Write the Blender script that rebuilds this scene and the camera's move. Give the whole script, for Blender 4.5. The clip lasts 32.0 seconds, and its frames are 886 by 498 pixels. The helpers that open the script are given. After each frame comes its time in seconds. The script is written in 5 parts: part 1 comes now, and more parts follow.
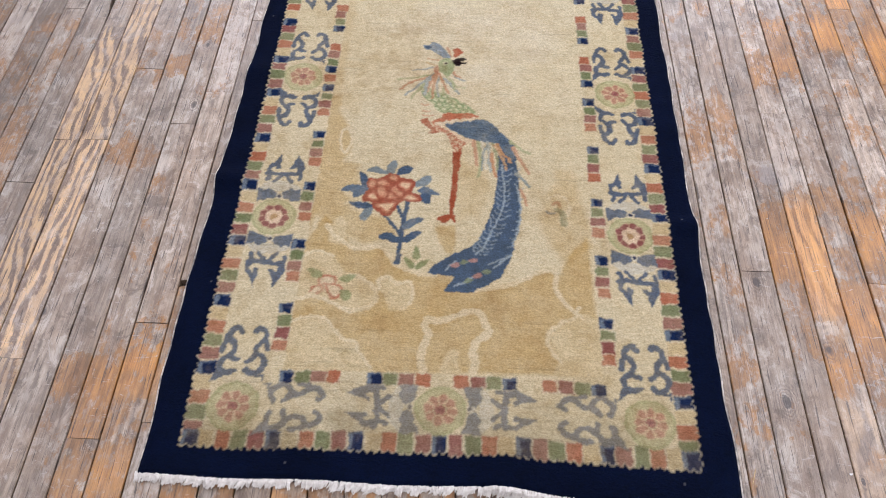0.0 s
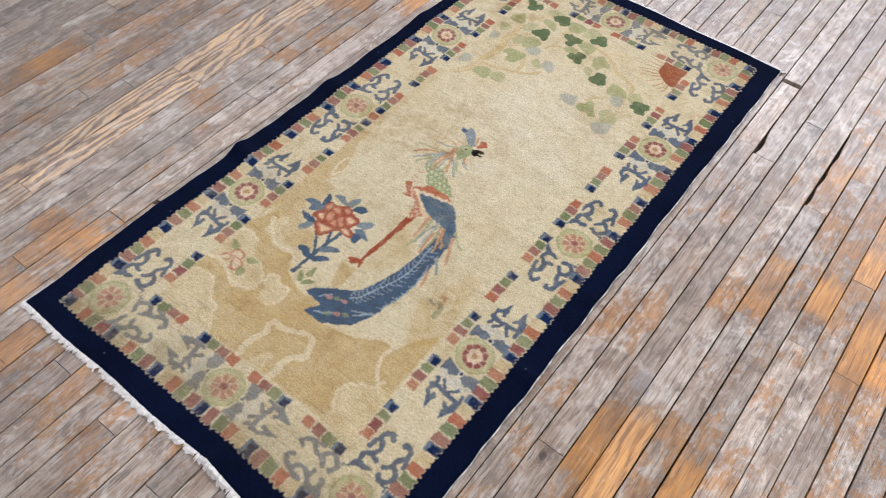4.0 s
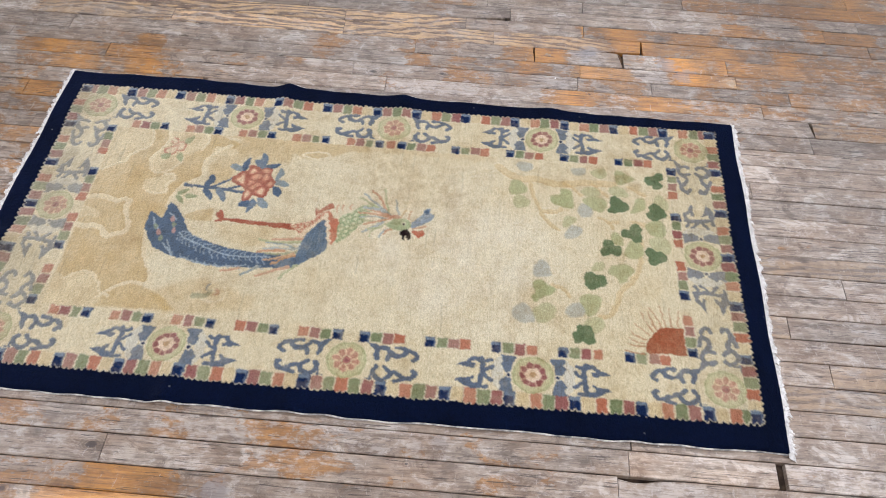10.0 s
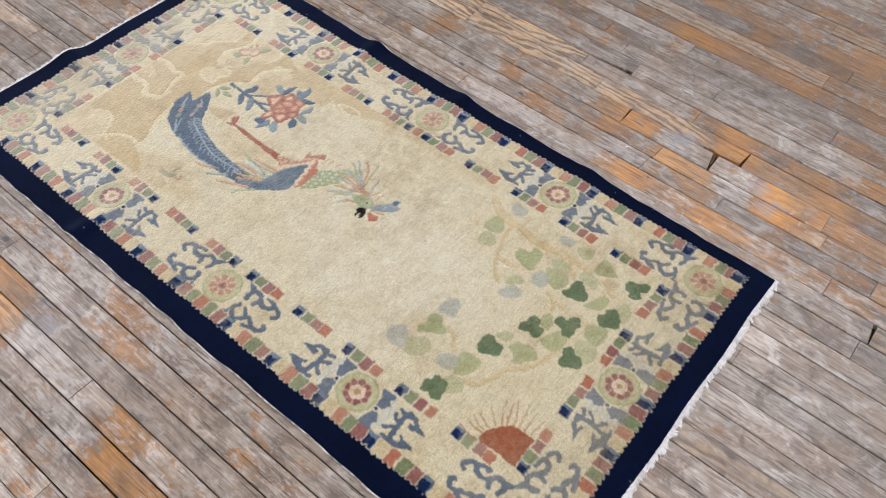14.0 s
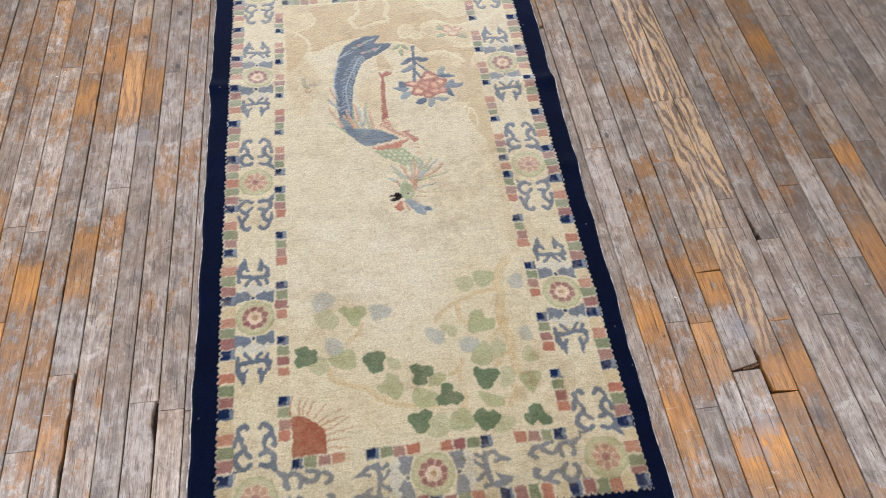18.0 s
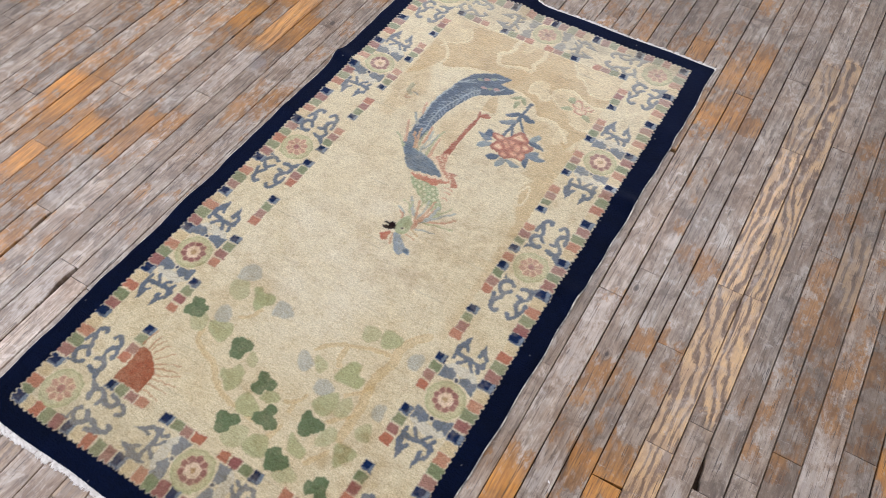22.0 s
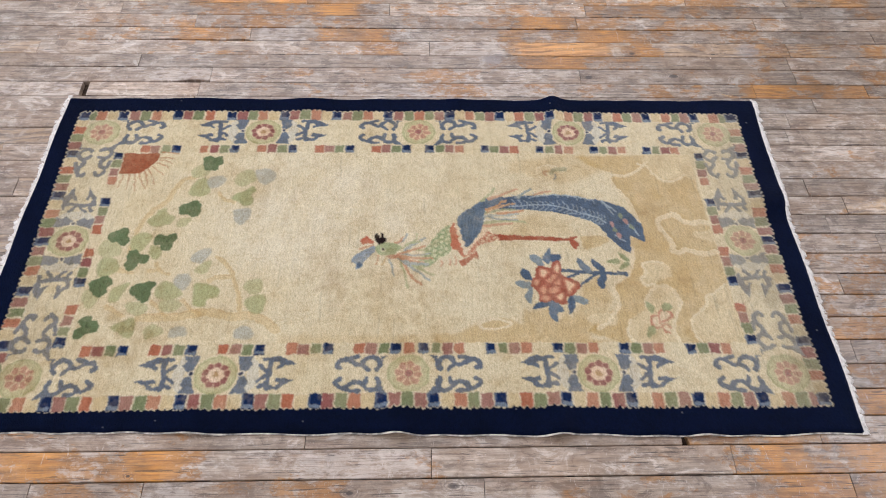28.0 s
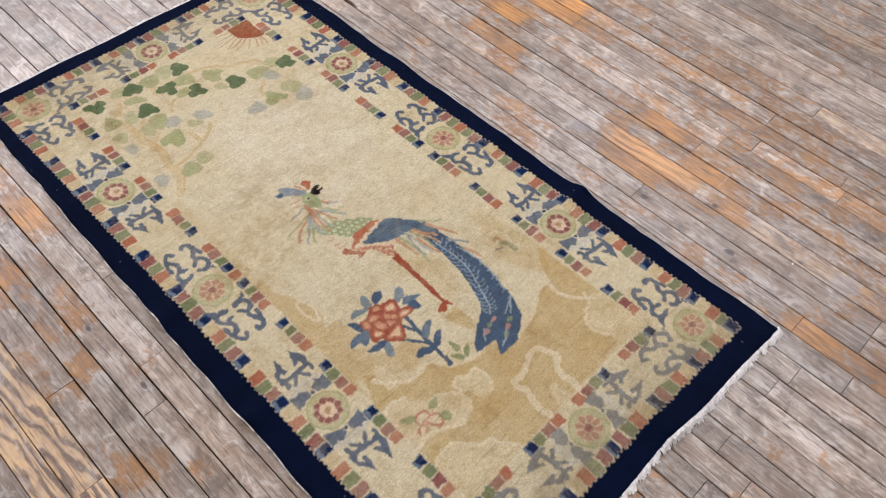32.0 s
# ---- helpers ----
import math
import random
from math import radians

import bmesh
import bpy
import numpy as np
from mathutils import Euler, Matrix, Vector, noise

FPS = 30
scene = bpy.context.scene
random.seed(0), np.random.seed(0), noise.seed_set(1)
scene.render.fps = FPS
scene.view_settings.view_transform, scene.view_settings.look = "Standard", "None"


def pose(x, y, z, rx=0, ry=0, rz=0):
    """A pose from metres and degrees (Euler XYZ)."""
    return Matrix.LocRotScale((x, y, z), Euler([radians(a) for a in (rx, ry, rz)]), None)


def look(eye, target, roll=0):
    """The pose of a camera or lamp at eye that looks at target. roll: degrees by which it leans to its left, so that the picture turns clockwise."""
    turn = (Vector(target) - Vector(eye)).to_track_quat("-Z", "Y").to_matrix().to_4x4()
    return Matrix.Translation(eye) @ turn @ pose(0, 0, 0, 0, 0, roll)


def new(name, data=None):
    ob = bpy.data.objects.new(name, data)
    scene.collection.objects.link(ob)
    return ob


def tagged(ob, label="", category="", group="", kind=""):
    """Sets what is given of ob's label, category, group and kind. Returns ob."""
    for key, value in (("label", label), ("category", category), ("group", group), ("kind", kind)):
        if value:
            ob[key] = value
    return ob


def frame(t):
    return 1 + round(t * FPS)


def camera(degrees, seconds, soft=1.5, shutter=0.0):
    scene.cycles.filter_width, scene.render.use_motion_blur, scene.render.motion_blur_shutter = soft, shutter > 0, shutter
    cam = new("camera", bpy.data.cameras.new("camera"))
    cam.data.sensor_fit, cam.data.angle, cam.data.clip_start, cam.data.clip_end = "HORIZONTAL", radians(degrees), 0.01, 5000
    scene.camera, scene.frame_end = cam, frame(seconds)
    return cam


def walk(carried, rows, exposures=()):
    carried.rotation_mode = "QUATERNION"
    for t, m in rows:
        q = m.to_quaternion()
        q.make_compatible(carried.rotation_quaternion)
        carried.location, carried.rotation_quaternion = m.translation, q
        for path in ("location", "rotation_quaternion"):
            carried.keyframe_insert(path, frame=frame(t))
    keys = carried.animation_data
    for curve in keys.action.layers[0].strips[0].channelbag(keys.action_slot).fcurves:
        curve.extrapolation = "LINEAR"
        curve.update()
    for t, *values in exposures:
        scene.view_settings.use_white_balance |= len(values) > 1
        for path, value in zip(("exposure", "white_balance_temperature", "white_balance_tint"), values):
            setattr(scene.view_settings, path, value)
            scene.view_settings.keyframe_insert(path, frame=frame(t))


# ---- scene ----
cam = camera(59.1, 32.0, soft=0.55)
PATH = [
    (0, (0.021, -1.246, 1.178), (-0.02, -0.103, -0.464), 0.4),
    (0.5, (0.044, -1.294, 1.21), (-0.019, -0.116, -0.405), 0.6),
    (1, (0.125, -1.31, 1.229), (0.024, -0.113, -0.37), 1.4),
    (1.5, (0.222, -1.327, 1.253), (0.051, -0.124, -0.335), 2.2),
    (2, (0.294, -1.299, 1.288), (0.038, -0.116, -0.305), 3.0),
    (2.5, (0.399, -1.212, 1.311), (0.027, -0.069, -0.288), 2.9),
    (3, (0.507, -1.153, 1.341), (0.017, -0.05, -0.253), 3.1),
    (3.5, (0.612, -1.128, 1.361), (0.021, -0.069, -0.229), 3.6),
    (5.5, (0.96, -0.773, 1.429), (-0.007, -0.051, -0.166), 3.2),
    (6, (1.005, -0.667, 1.45), (-0.029, -0.046, -0.146), 3.2),
    (6.5, (1.058, -0.533, 1.44), (-0.028, -0.013, -0.157), 3.4),
    (7, (1.091, -0.423, 1.441), (-0.031, -0.003, -0.161), 3.3),
    (7.5, (1.089, -0.318, 1.43), (-0.063, 0.012, -0.171), 3.3),
    (8, (1.084, -0.217, 1.431), (-0.086, 0.034, -0.171), 3.2),
    (8.5, (1.075, -0.119, 1.435), (-0.108, 0.056, -0.168), 3.0),
    (9, (1.067, -0.022, 1.427), (-0.124, 0.086, -0.177), 3.1),
    (9.5, (1.074, 0.09, 1.432), (-0.115, 0.125, -0.176), 3.1),
    (10, (1.085, 0.191, 1.431), (-0.1, 0.151, -0.179), 3.0),
    (10.5, (1.071, 0.257, 1.423), (-0.108, 0.151, -0.189), 3.3),
    (11, (1.016, 0.334, 1.398), (-0.153, 0.148, -0.214), 3.2),
    (11.5, (0.963, 0.428, 1.385), (-0.192, 0.162, -0.226), 3.1),
    (12, (0.93, 0.506, 1.382), (-0.205, 0.162, -0.229), 3.3),
    (12.5, (0.888, 0.618, 1.387), (-0.214, 0.184, -0.224), 3.2),
    (13, (0.85, 0.735, 1.391), (-0.211, 0.215, -0.222), 3.2),
    (13.5, (0.83, 0.812, 1.387), (-0.182, 0.204, -0.228), 3.3),
    (14, (0.779, 0.872, 1.386), (-0.173, 0.17, -0.226), 3.2),
    (14.5, (0.683, 0.95, 1.379), (-0.202, 0.163, -0.233), 3.3),
    (16.5, (0.352, 1.224, 1.453), (-0.153, 0.206, -0.192), 3.3),
    (17, (0.257, 1.242, 1.465), (-0.12, 0.169, -0.181), 1.8),
    (17.5, (0.177, 1.235, 1.459), (-0.112, 0.125, -0.18), 2.2),
    (18, (0.069, 1.253, 1.453), (-0.103, 0.101, -0.174), 1.2),
    (18.5, (-0.031, 1.257, 1.461), (-0.091, 0.094, -0.165), 0.4),
    (19, (-0.157, 1.289, 1.465), (-0.118, 0.115, -0.154), 0.2),
    (19.5, (-0.251, 1.289, 1.454), (-0.123, 0.113, -0.159), 0.5),
    (20, (-0.301, 1.249, 1.45), (-0.098, 0.085, -0.163), 1.2),
    (20.5, (-0.373, 1.173, 1.448), (-0.09, 0.029, -0.168), 2.0),
    (21, (-0.459, 1.093, 1.443), (-0.083, -0.027, -0.171), 2.2),
    (21.5, (-0.531, 1.04, 1.433), (-0.056, -0.048, -0.177), 2.2),
    (22, (-0.637, 0.98, 1.433), (-0.066, -0.06, -0.177), 2.4),
    (22.5, (-0.728, 0.911, 1.434), (-0.064, -0.079, -0.172), 2.6),
    (23, (-0.779, 0.847, 1.428), (-0.031, -0.081, -0.178), 2.8),
    (23.5, (-0.826, 0.774, 1.418), (0.006, -0.082, -0.186), 2.8),
    (24, (-0.883, 0.696, 1.419), (0.025, -0.084, -0.183), 2.9),
    (24.5, (-0.925, 0.623, 1.413), (0.051, -0.068, -0.19), 2.9),
    (26.5, (-1.075, 0.271, 1.407), (0.069, -0.057, -0.2), 2.6),
    (27, (-1.067, 0.19, 1.395), (0.1, -0.052, -0.211), 2.5),
    (27.5, (-1.057, 0.087, 1.401), (0.121, -0.065, -0.208), 2.4),
    (28, (-1.043, -0.013, 1.39), (0.146, -0.081, -0.216), 2.5),
    (28.5, (-1.032, -0.16, 1.386), (0.157, -0.133, -0.222), 2.5),
    (29, (-1.022, -0.316, 1.393), (0.167, -0.192, -0.211), 2.7),
    (29.5, (-0.985, -0.411, 1.392), (0.186, -0.177, -0.212), 2.8),
    (30, (-0.926, -0.526, 1.393), (0.213, -0.173, -0.212), 2.8),
    (30.5, (-0.865, -0.627, 1.399), (0.223, -0.16, -0.213), 2.7),
    (31, (-0.794, -0.759, 1.395), (0.236, -0.176, -0.216), 2.7),
    (31.5, (-0.719, -0.885, 1.41), (0.234, -0.19, -0.205), 2.6),
    (32, (-0.646, -0.95, 1.398), (0.22, -0.144, -0.215), 2.5),
]
walk(cam, [(t, look(eye, target, roll)) for t, eye, target, roll in PATH], exposures=[(0, 0.31, 6650, 14), (1, 0.29, 6600, 12.5), (6, 0.4, 6500, 10), (10, 0.34, 6450, 10), (14, 0.22, 6450, 9), (17, 0.19, 6500, 10), (22, 0.19, 6550, 11), (26, 0.25, 6650, 11.5), (32, 0.26, 6750, 13)])

# ---- world and lamps ----
world = bpy.data.worlds.new("room_air")
scene.world = world
world.use_nodes = True
world.node_tree.nodes["Background"].inputs["Color"].default_value = (0.9, 0.95, 1.0, 1)
world.node_tree.nodes["Background"].inputs["Strength"].default_value = 0.05


def ceiling_lamp(name, x, y, sx, sy, watts, colour):
    data = bpy.data.lights.new(name, "AREA")
    data.shape, data.size, data.size_y = "RECTANGLE", sx, sy
    data.energy, data.color = watts, colour
    ob = new(name, data)
    ob.location = (x, y, 2.84)
    return ob


LAMP = (0.82, 0.86, 1.0)
ceiling_lamp("ceiling_lamp", 2.3, 0.2, 0.7, 3.2, 52, LAMP)
ceiling_lamp("ceiling_lamp", -2.3, 0.4, 0.7, 3.2, 34, LAMP)
ceiling_lamp("ceiling_lamp", 0.2, -2.6, 2.6, 0.7, 30, LAMP)
# unseen window light, added in the north wall to give the floor its gloss
HALF = 3.6
WX0, WX1, WZ0, WZ1 = -2.9, 2.9, 1.3, 2.75
added_daylight = ceiling_lamp("added_window_light", 0, 0, WX1 - WX0 - 0.1, WZ1 - WZ0 - 0.1, 120, LAMP)
added_daylight.matrix_world = look(((WX0 + WX1) / 2, HALF + 0.07, (WZ0 + WZ1) / 2), ((WX0 + WX1) / 2, 0, (WZ0 + WZ1) / 2))


# ---- materials ----
def S(r, g, b):
    """Linear colour from everyday 0-255 values."""
    return tuple(((c / 255) / 12.92 if c / 255 <= 0.04045 else ((c / 255 + 0.055) / 1.055) ** 2.4) for c in (r, g, b))


class Nodes:
    """A small writer for node trees."""

    def __init__(self, name):
        self.mat = bpy.data.materials.new(name)
        self.mat.use_nodes = True
        self.tree = self.mat.node_tree
        self.bsdf = self.tree.nodes["Principled BSDF"]

    def add(self, kind, **values):
        node = self.tree.nodes.new(kind)
        for key, value in values.items():
            setattr(node, key, value)
        return node

    def put(self, socket, value):
        if hasattr(value, "is_output"):
            self.tree.links.new(value, socket)
        else:
            socket.default_value = value

    def math(self, op, a, b=0.0, c=0.0, clamp=False):
        node = self.add("ShaderNodeMath", operation=op, use_clamp=clamp)
        for socket, value in zip(node.inputs, (a, b, c)):
            self.put(socket, value)
        return node.outputs[0]

    def vec(self, op, a, b):
        node = self.add("ShaderNodeVectorMath", operation=op)
        self.put(node.inputs[0], a)
        self.put(node.inputs[1], b)
        return node.outputs[0]

    def ramp(self, value, lo, hi):
        node = self.add("ShaderNodeMapRange", interpolation_type="SMOOTHSTEP")
        self.put(node.inputs[0], value)
        node.inputs[1].default_value, node.inputs[2].default_value = lo, hi
        return node.outputs[0]

    def mix(self, fac, a, b, blend="MIX"):
        node = self.add("ShaderNodeMix", data_type="RGBA", blend_type=blend)
        for socket, value in zip((node.inputs[0], node.inputs[6], node.inputs[7]), (fac, a, b)):
            self.put(socket, (*value, 1) if isinstance(value, tuple) else value)
        return node.outputs[2]

    def noise(self, vector, scale, detail=3.0, rough=0.55, out=0, distort=0.0):
        node = self.add("ShaderNodeTexNoise")
        self.put(node.inputs["Vector"], vector)
        node.inputs["Scale"].default_value, node.inputs["Detail"].default_value = scale, detail
        node.inputs["Roughness"].default_value = rough
        node.inputs["Distortion"].default_value = distort
        return node.outputs[out]

    def bump(self, height, strength, distance):
        node = self.add("ShaderNodeBump")
        self.put(node.inputs["Height"], height)
        node.inputs["Strength"].default_value, node.inputs["Distance"].default_value = strength, distance
        self.put(self.bsdf.inputs["Normal"], node.outputs[0])

    def done(self, colour, rough, spec=0.5):
        self.put(self.bsdf.inputs["Base Color"], colour)
        self.put(self.bsdf.inputs["Roughness"], rough)
        self.put(self.bsdf.inputs["Specular IOR Level"], spec)
        return self.mat


KNOTS = [
    (0.561, -0.703, 0.012), (-0.558, 0.108, 0.007), (-0.547, -0.08, 0.009), (-0.695, -0.59, 0.008), (0.651, -0.605, 0.008),
    (0.541, 0.124, 0.004), (-0.523, 0.507, 0.0045), (-1.036, -0.357, 0.005), (0.65, -0.831, 0.004), (0.554, -0.473, 0.011),
]  # across, along, size


def plank_material():
    n = Nodes("weathered_oak")
    where = n.add("ShaderNodeNewGeometry").outputs["Position"]
    chance = n.add("ShaderNodeObjectInfo").outputs["Random"]
    isle = n.add("ShaderNodeNewGeometry").outputs["Random Per Island"]
    chance = n.math("FRACT", n.math("ADD", chance, isle))
    shift = n.add("ShaderNodeCombineXYZ")
    for k, f in enumerate((7.3, 41.0, 13.0)):
        n.put(shift.inputs[k], n.math("MULTIPLY", chance, f))
    at = n.vec("ADD", where, shift.outputs[0])
    tone = n.add("ShaderNodeAttribute", attribute_name="tone")
    split = n.add("ShaderNodeSeparateColor")
    n.put(split.inputs[0], tone.outputs["Color"])
    wear, bold, pale = split.outputs
    fibre = n.noise(n.vec("MULTIPLY", at, (440.0, 17.0, 1.0)), 1.0, 4.0, 0.62, distort=0.1)
    crack = n.noise(n.vec("MULTIPLY", at, (320.0, 13.0, 3.0)), 1.0, 3.0, 0.6, distort=0.5)
    grain = n.noise(n.vec("MULTIPLY", at, (120.0, 7.0, 1.0)), 1.0, 6.0, 0.7, distort=0.35)
    soft = n.noise(n.vec("MULTIPLY", at, (14.0, 4.5, 1.0)), 1.0, 4.0, 0.6)
    blot = n.noise(n.vec("MULTIPLY", at, (38.0, 24.0, 1.0)), 1.0, 7.0, 0.7)
    fleck = n.noise(n.vec("MULTIPLY", at, (80.0, 36.0, 1.0)), 1.0, 5.0, 0.7)
    film = n.noise(n.vec("MULTIPLY", at, (17.0, 9.0, 2.0)), 1.0, 3.0, 0.6)
    patch = n.noise(n.vec("ADD", n.vec("MULTIPLY", where, (15.0, 9.0, 1.0)), n.vec("MULTIPLY", shift.outputs[0], (0.05, 0.03, 0.05))), 1.0, 8.0, 0.72, distort=0.3)
    cloud = n.noise(n.vec("MULTIPLY", at, (28.0, 17.0, 1.0)), 1.0, 6.0, 0.7)
    # grey wash, streaked along the grain
    grey = n.mix(n.ramp(grain, 0.28, 0.7), S(114, 98, 84), S(196, 178, 158))
    grey = n.mix(n.ramp(soft, 0.38, 0.7), grey, n.mix(0.45, grey, S(164, 140, 116)))
    grey = n.mix(n.math("MULTIPLY", n.ramp(blot, 0.42, 0.62), 0.45), grey, S(122, 106, 94))
    grey = n.mix(n.math("MULTIPLY", n.ramp(cloud, 0.48, 0.66), 0.42), grey, S(208, 194, 178))
    grey = n.mix(n.math("MULTIPLY", n.ramp(cloud, 0.46, 0.3), 0.45), grey, S(108, 88, 74))
    smudge = n.noise(n.vec("MULTIPLY", at, (21.0, 13.0, 3.0)), 1.0, 8.0, 0.74, distort=0.6)
    grey = n.mix(n.math("MULTIPLY", n.ramp(smudge, 0.47, 0.38), 0.66), grey, S(100, 84, 72))
    grey = n.mix(n.math("MULTIPLY", n.ramp(smudge, 0.52, 0.62), 0.62), grey, S(218, 207, 194))
    # bare orange wood where the wash is worn through
    bare = n.mix(n.ramp(n.math("MULTIPLY_ADD", smudge, 0.6, n.math("MULTIPLY", grain, 0.4)), 0.36, 0.66), S(114, 76, 36), S(190, 130, 54))
    bare = n.mix(n.math("MULTIPLY", n.ramp(cloud, 0.45, 0.64), 0.5), bare, S(160, 112, 62))
    honey = n.mix(n.ramp(grain, 0.25, 0.75), S(182, 114, 40), S(238, 164, 60))
    bare = n.mix(n.ramp(n.math("MULTIPLY_ADD", blot, 0.4, n.math("ADD", wear, -0.2)), 0.54, 0.84), bare, honey)
    rub = n.math("SUBTRACT", n.math("MULTIPLY_ADD", fleck, 0.6, n.math("MULTIPLY", blot, 0.4)), n.math("MULTIPLY", n.ramp(wear, 0.6, 0.84), 0.14))
    bare = n.mix(n.math("MULTIPLY", n.ramp(rub, 0.5, 0.59), 0.62), bare, S(160, 142, 126))
    bare = n.mix(n.math("MULTIPLY", n.ramp(fibre, 0.5, 0.68), 0.28), bare, S(124, 76, 42))
    worn = n.math("MULTIPLY_ADD", blot, 0.8, n.math("MULTIPLY_ADD", patch, 1.2, -0.55))
    worn = n.math("ADD", worn, n.math("MULTIPLY_ADD", smudge, 0.5, -0.2))
    worn = n.ramp(n.math("ADD", worn, n.math("MULTIPLY", n.math("SUBTRACT", wear, 0.5), 1.1)), 0.475, 0.57)
    stainy = n.noise(n.vec("MULTIPLY", where, (9.0, 5.0, 1.0)), 1.0, 6.0, 0.65)
    grey = n.mix(n.math("MULTIPLY", n.ramp(stainy, 0.42, 0.62), 0.26), grey, S(160, 120, 82))
    colour = n.mix(n.math("MULTIPLY", worn, n.math("MULTIPLY_ADD", wear, 0.4, 0.6)), grey, bare)
    # bold flame figure
    bend = n.noise(n.vec("MULTIPLY", at, (9.0, 2.2, 1.0)), 1.0, 3.0, 0.5)
    across = n.add("ShaderNodeSeparateXYZ")
    n.put(across.inputs[0], at)
    phase = n.math("ADD", n.math("MULTIPLY", across.outputs[0], 250.0), n.math("MULTIPLY", bend, 52.0))
    phase = n.math("ADD", phase, n.math("ADD", n.math("MULTIPLY", grain, 5.0), n.math("MULTIPLY_ADD", fibre, 2.0, n.math("MULTIPLY", smudge, 9.0))))
    rings = n.math("MULTIPLY_ADD", n.math("SINE", phase), 0.5, 0.5)
    late = n.mix(n.ramp(fleck, 0.4, 0.62), S(108, 82, 64), S(142, 116, 96))
    early = n.mix(n.ramp(blot, 0.4, 0.62), S(234, 192, 138), S(206, 170, 130))
    figure = n.mix(n.ramp(n.math("ADD", rings, n.math("MULTIPLY_ADD", soft, 1.2, -0.5)), 0.15, 0.85), late, early)
    figure = n.mix(n.math("MULTIPLY", n.ramp(smudge, 0.48, 0.62), 0.4), figure, grey)
    faint = n.math("MULTIPLY_ADD", n.ramp(rings, 0.1, 0.9), 0.2, 0.86)
    colour = n.mix(n.ramp(film, 0.42, 0.6), colour, n.mix(1.0, colour, faint, "MULTIPLY"))
    colour = n.mix(n.math("MULTIPLY", bold, 0.9), colour, figure)
    # chalky remains of paint
    chalk = n.ramp(n.math("ADD", fleck, n.math("MULTIPLY_ADD", grain, 0.25, n.math("MULTIPLY_ADD", pale, 0.3, -0.275))), 0.52, 0.67)
    colour = n.mix(n.math("MULTIPLY", chalk, 0.38), colour, S(218, 206, 194))
    # a few smooth smears of grey filler
    for x, y, r in ((-0.684, 0.50, 0.032), (-0.70, 0.515, 0.024), (-0.625, 0.775, 0.03), (-0.667, 0.735, 0.032), (0.622, -0.222, 0.032), (0.664, -0.93, 0.03)):
        far = n.add("ShaderNodeVectorMath", operation="DISTANCE")
        n.put(far.inputs[0], where)
        far.inputs[1].default_value = (x, y, 0.0)
        edge = n.math("ADD", far.outputs["Value"], n.math("MULTIPLY_ADD", blot, 0.12, -0.06))
        colour = n.mix(n.math("MULTIPLY", n.math("SUBTRACT", 1.0, n.ramp(edge, r - 0.012, r + 0.006)), 0.5), colour, S(152, 148, 148))
    # knots
    for x, y, r in KNOTS:
        flat = n.vec("MULTIPLY", n.vec("SUBTRACT", where, (x, y, 0.0)), (1.0, 0.6, 0.0))
        size = n.add("ShaderNodeVectorMath", operation="LENGTH")
        n.put(size.inputs[0], flat)
        size = n.math("ADD", size.outputs["Value"], n.math("MULTIPLY_ADD", fleck, 0.012, -0.006))
        ring = n.math("MULTIPLY_ADD", n.math("SINE", n.math("MULTIPLY", size, 1500.0)), 0.5, 0.5)
        halo = n.math("SUBTRACT", 1.0, n.ramp(size, r, r * 2.4))
        colour = n.mix(n.math("MULTIPLY", n.math("MULTIPLY", halo, ring), 0.5), colour, S(92, 72, 60))
        colour = n.mix(n.math("MULTIPLY", n.math("SUBTRACT", 1.0, n.ramp(size, r * 0.35, r * 0.7)), 0.8), colour, S(48, 38, 34))
    # pale scuffs across the boards
    scuff = n.noise(n.vec("MULTIPLY", where, (30.0, 130.0, 1.0)), 1.0, 5.0, 0.75, distort=1.2)
    colour = n.mix(n.math("MULTIPLY", n.ramp(scuff, 0.61, 0.68), 0.6), colour, S(208, 197, 186))
    colour = n.mix(1.0, colour, n.math("MULTIPLY_ADD", chance, 0.34, 0.8), "MULTIPLY")
    # alpha: random board tone with the falloff of light painted in
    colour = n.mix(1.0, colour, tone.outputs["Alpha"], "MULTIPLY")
    # open pores, cracks and dirt
    colour = n.mix(n.math("MULTIPLY", n.ramp(fibre, 0.53, 0.66), 0.4), colour, S(88, 70, 58))
    colour = n.mix(n.math("MULTIPLY", n.ramp(crack, 0.61, 0.66), 0.75), colour, S(52, 40, 34))
    n.bump(n.math("ADD", n.math("MULTIPLY", fibre, -0.6), n.math("MULTIPLY", crack, -0.7)), 0.5, 0.0013)
    return n.done(colour, n.math("MULTIPLY_ADD", soft, 0.3, 0.22), 0.8)


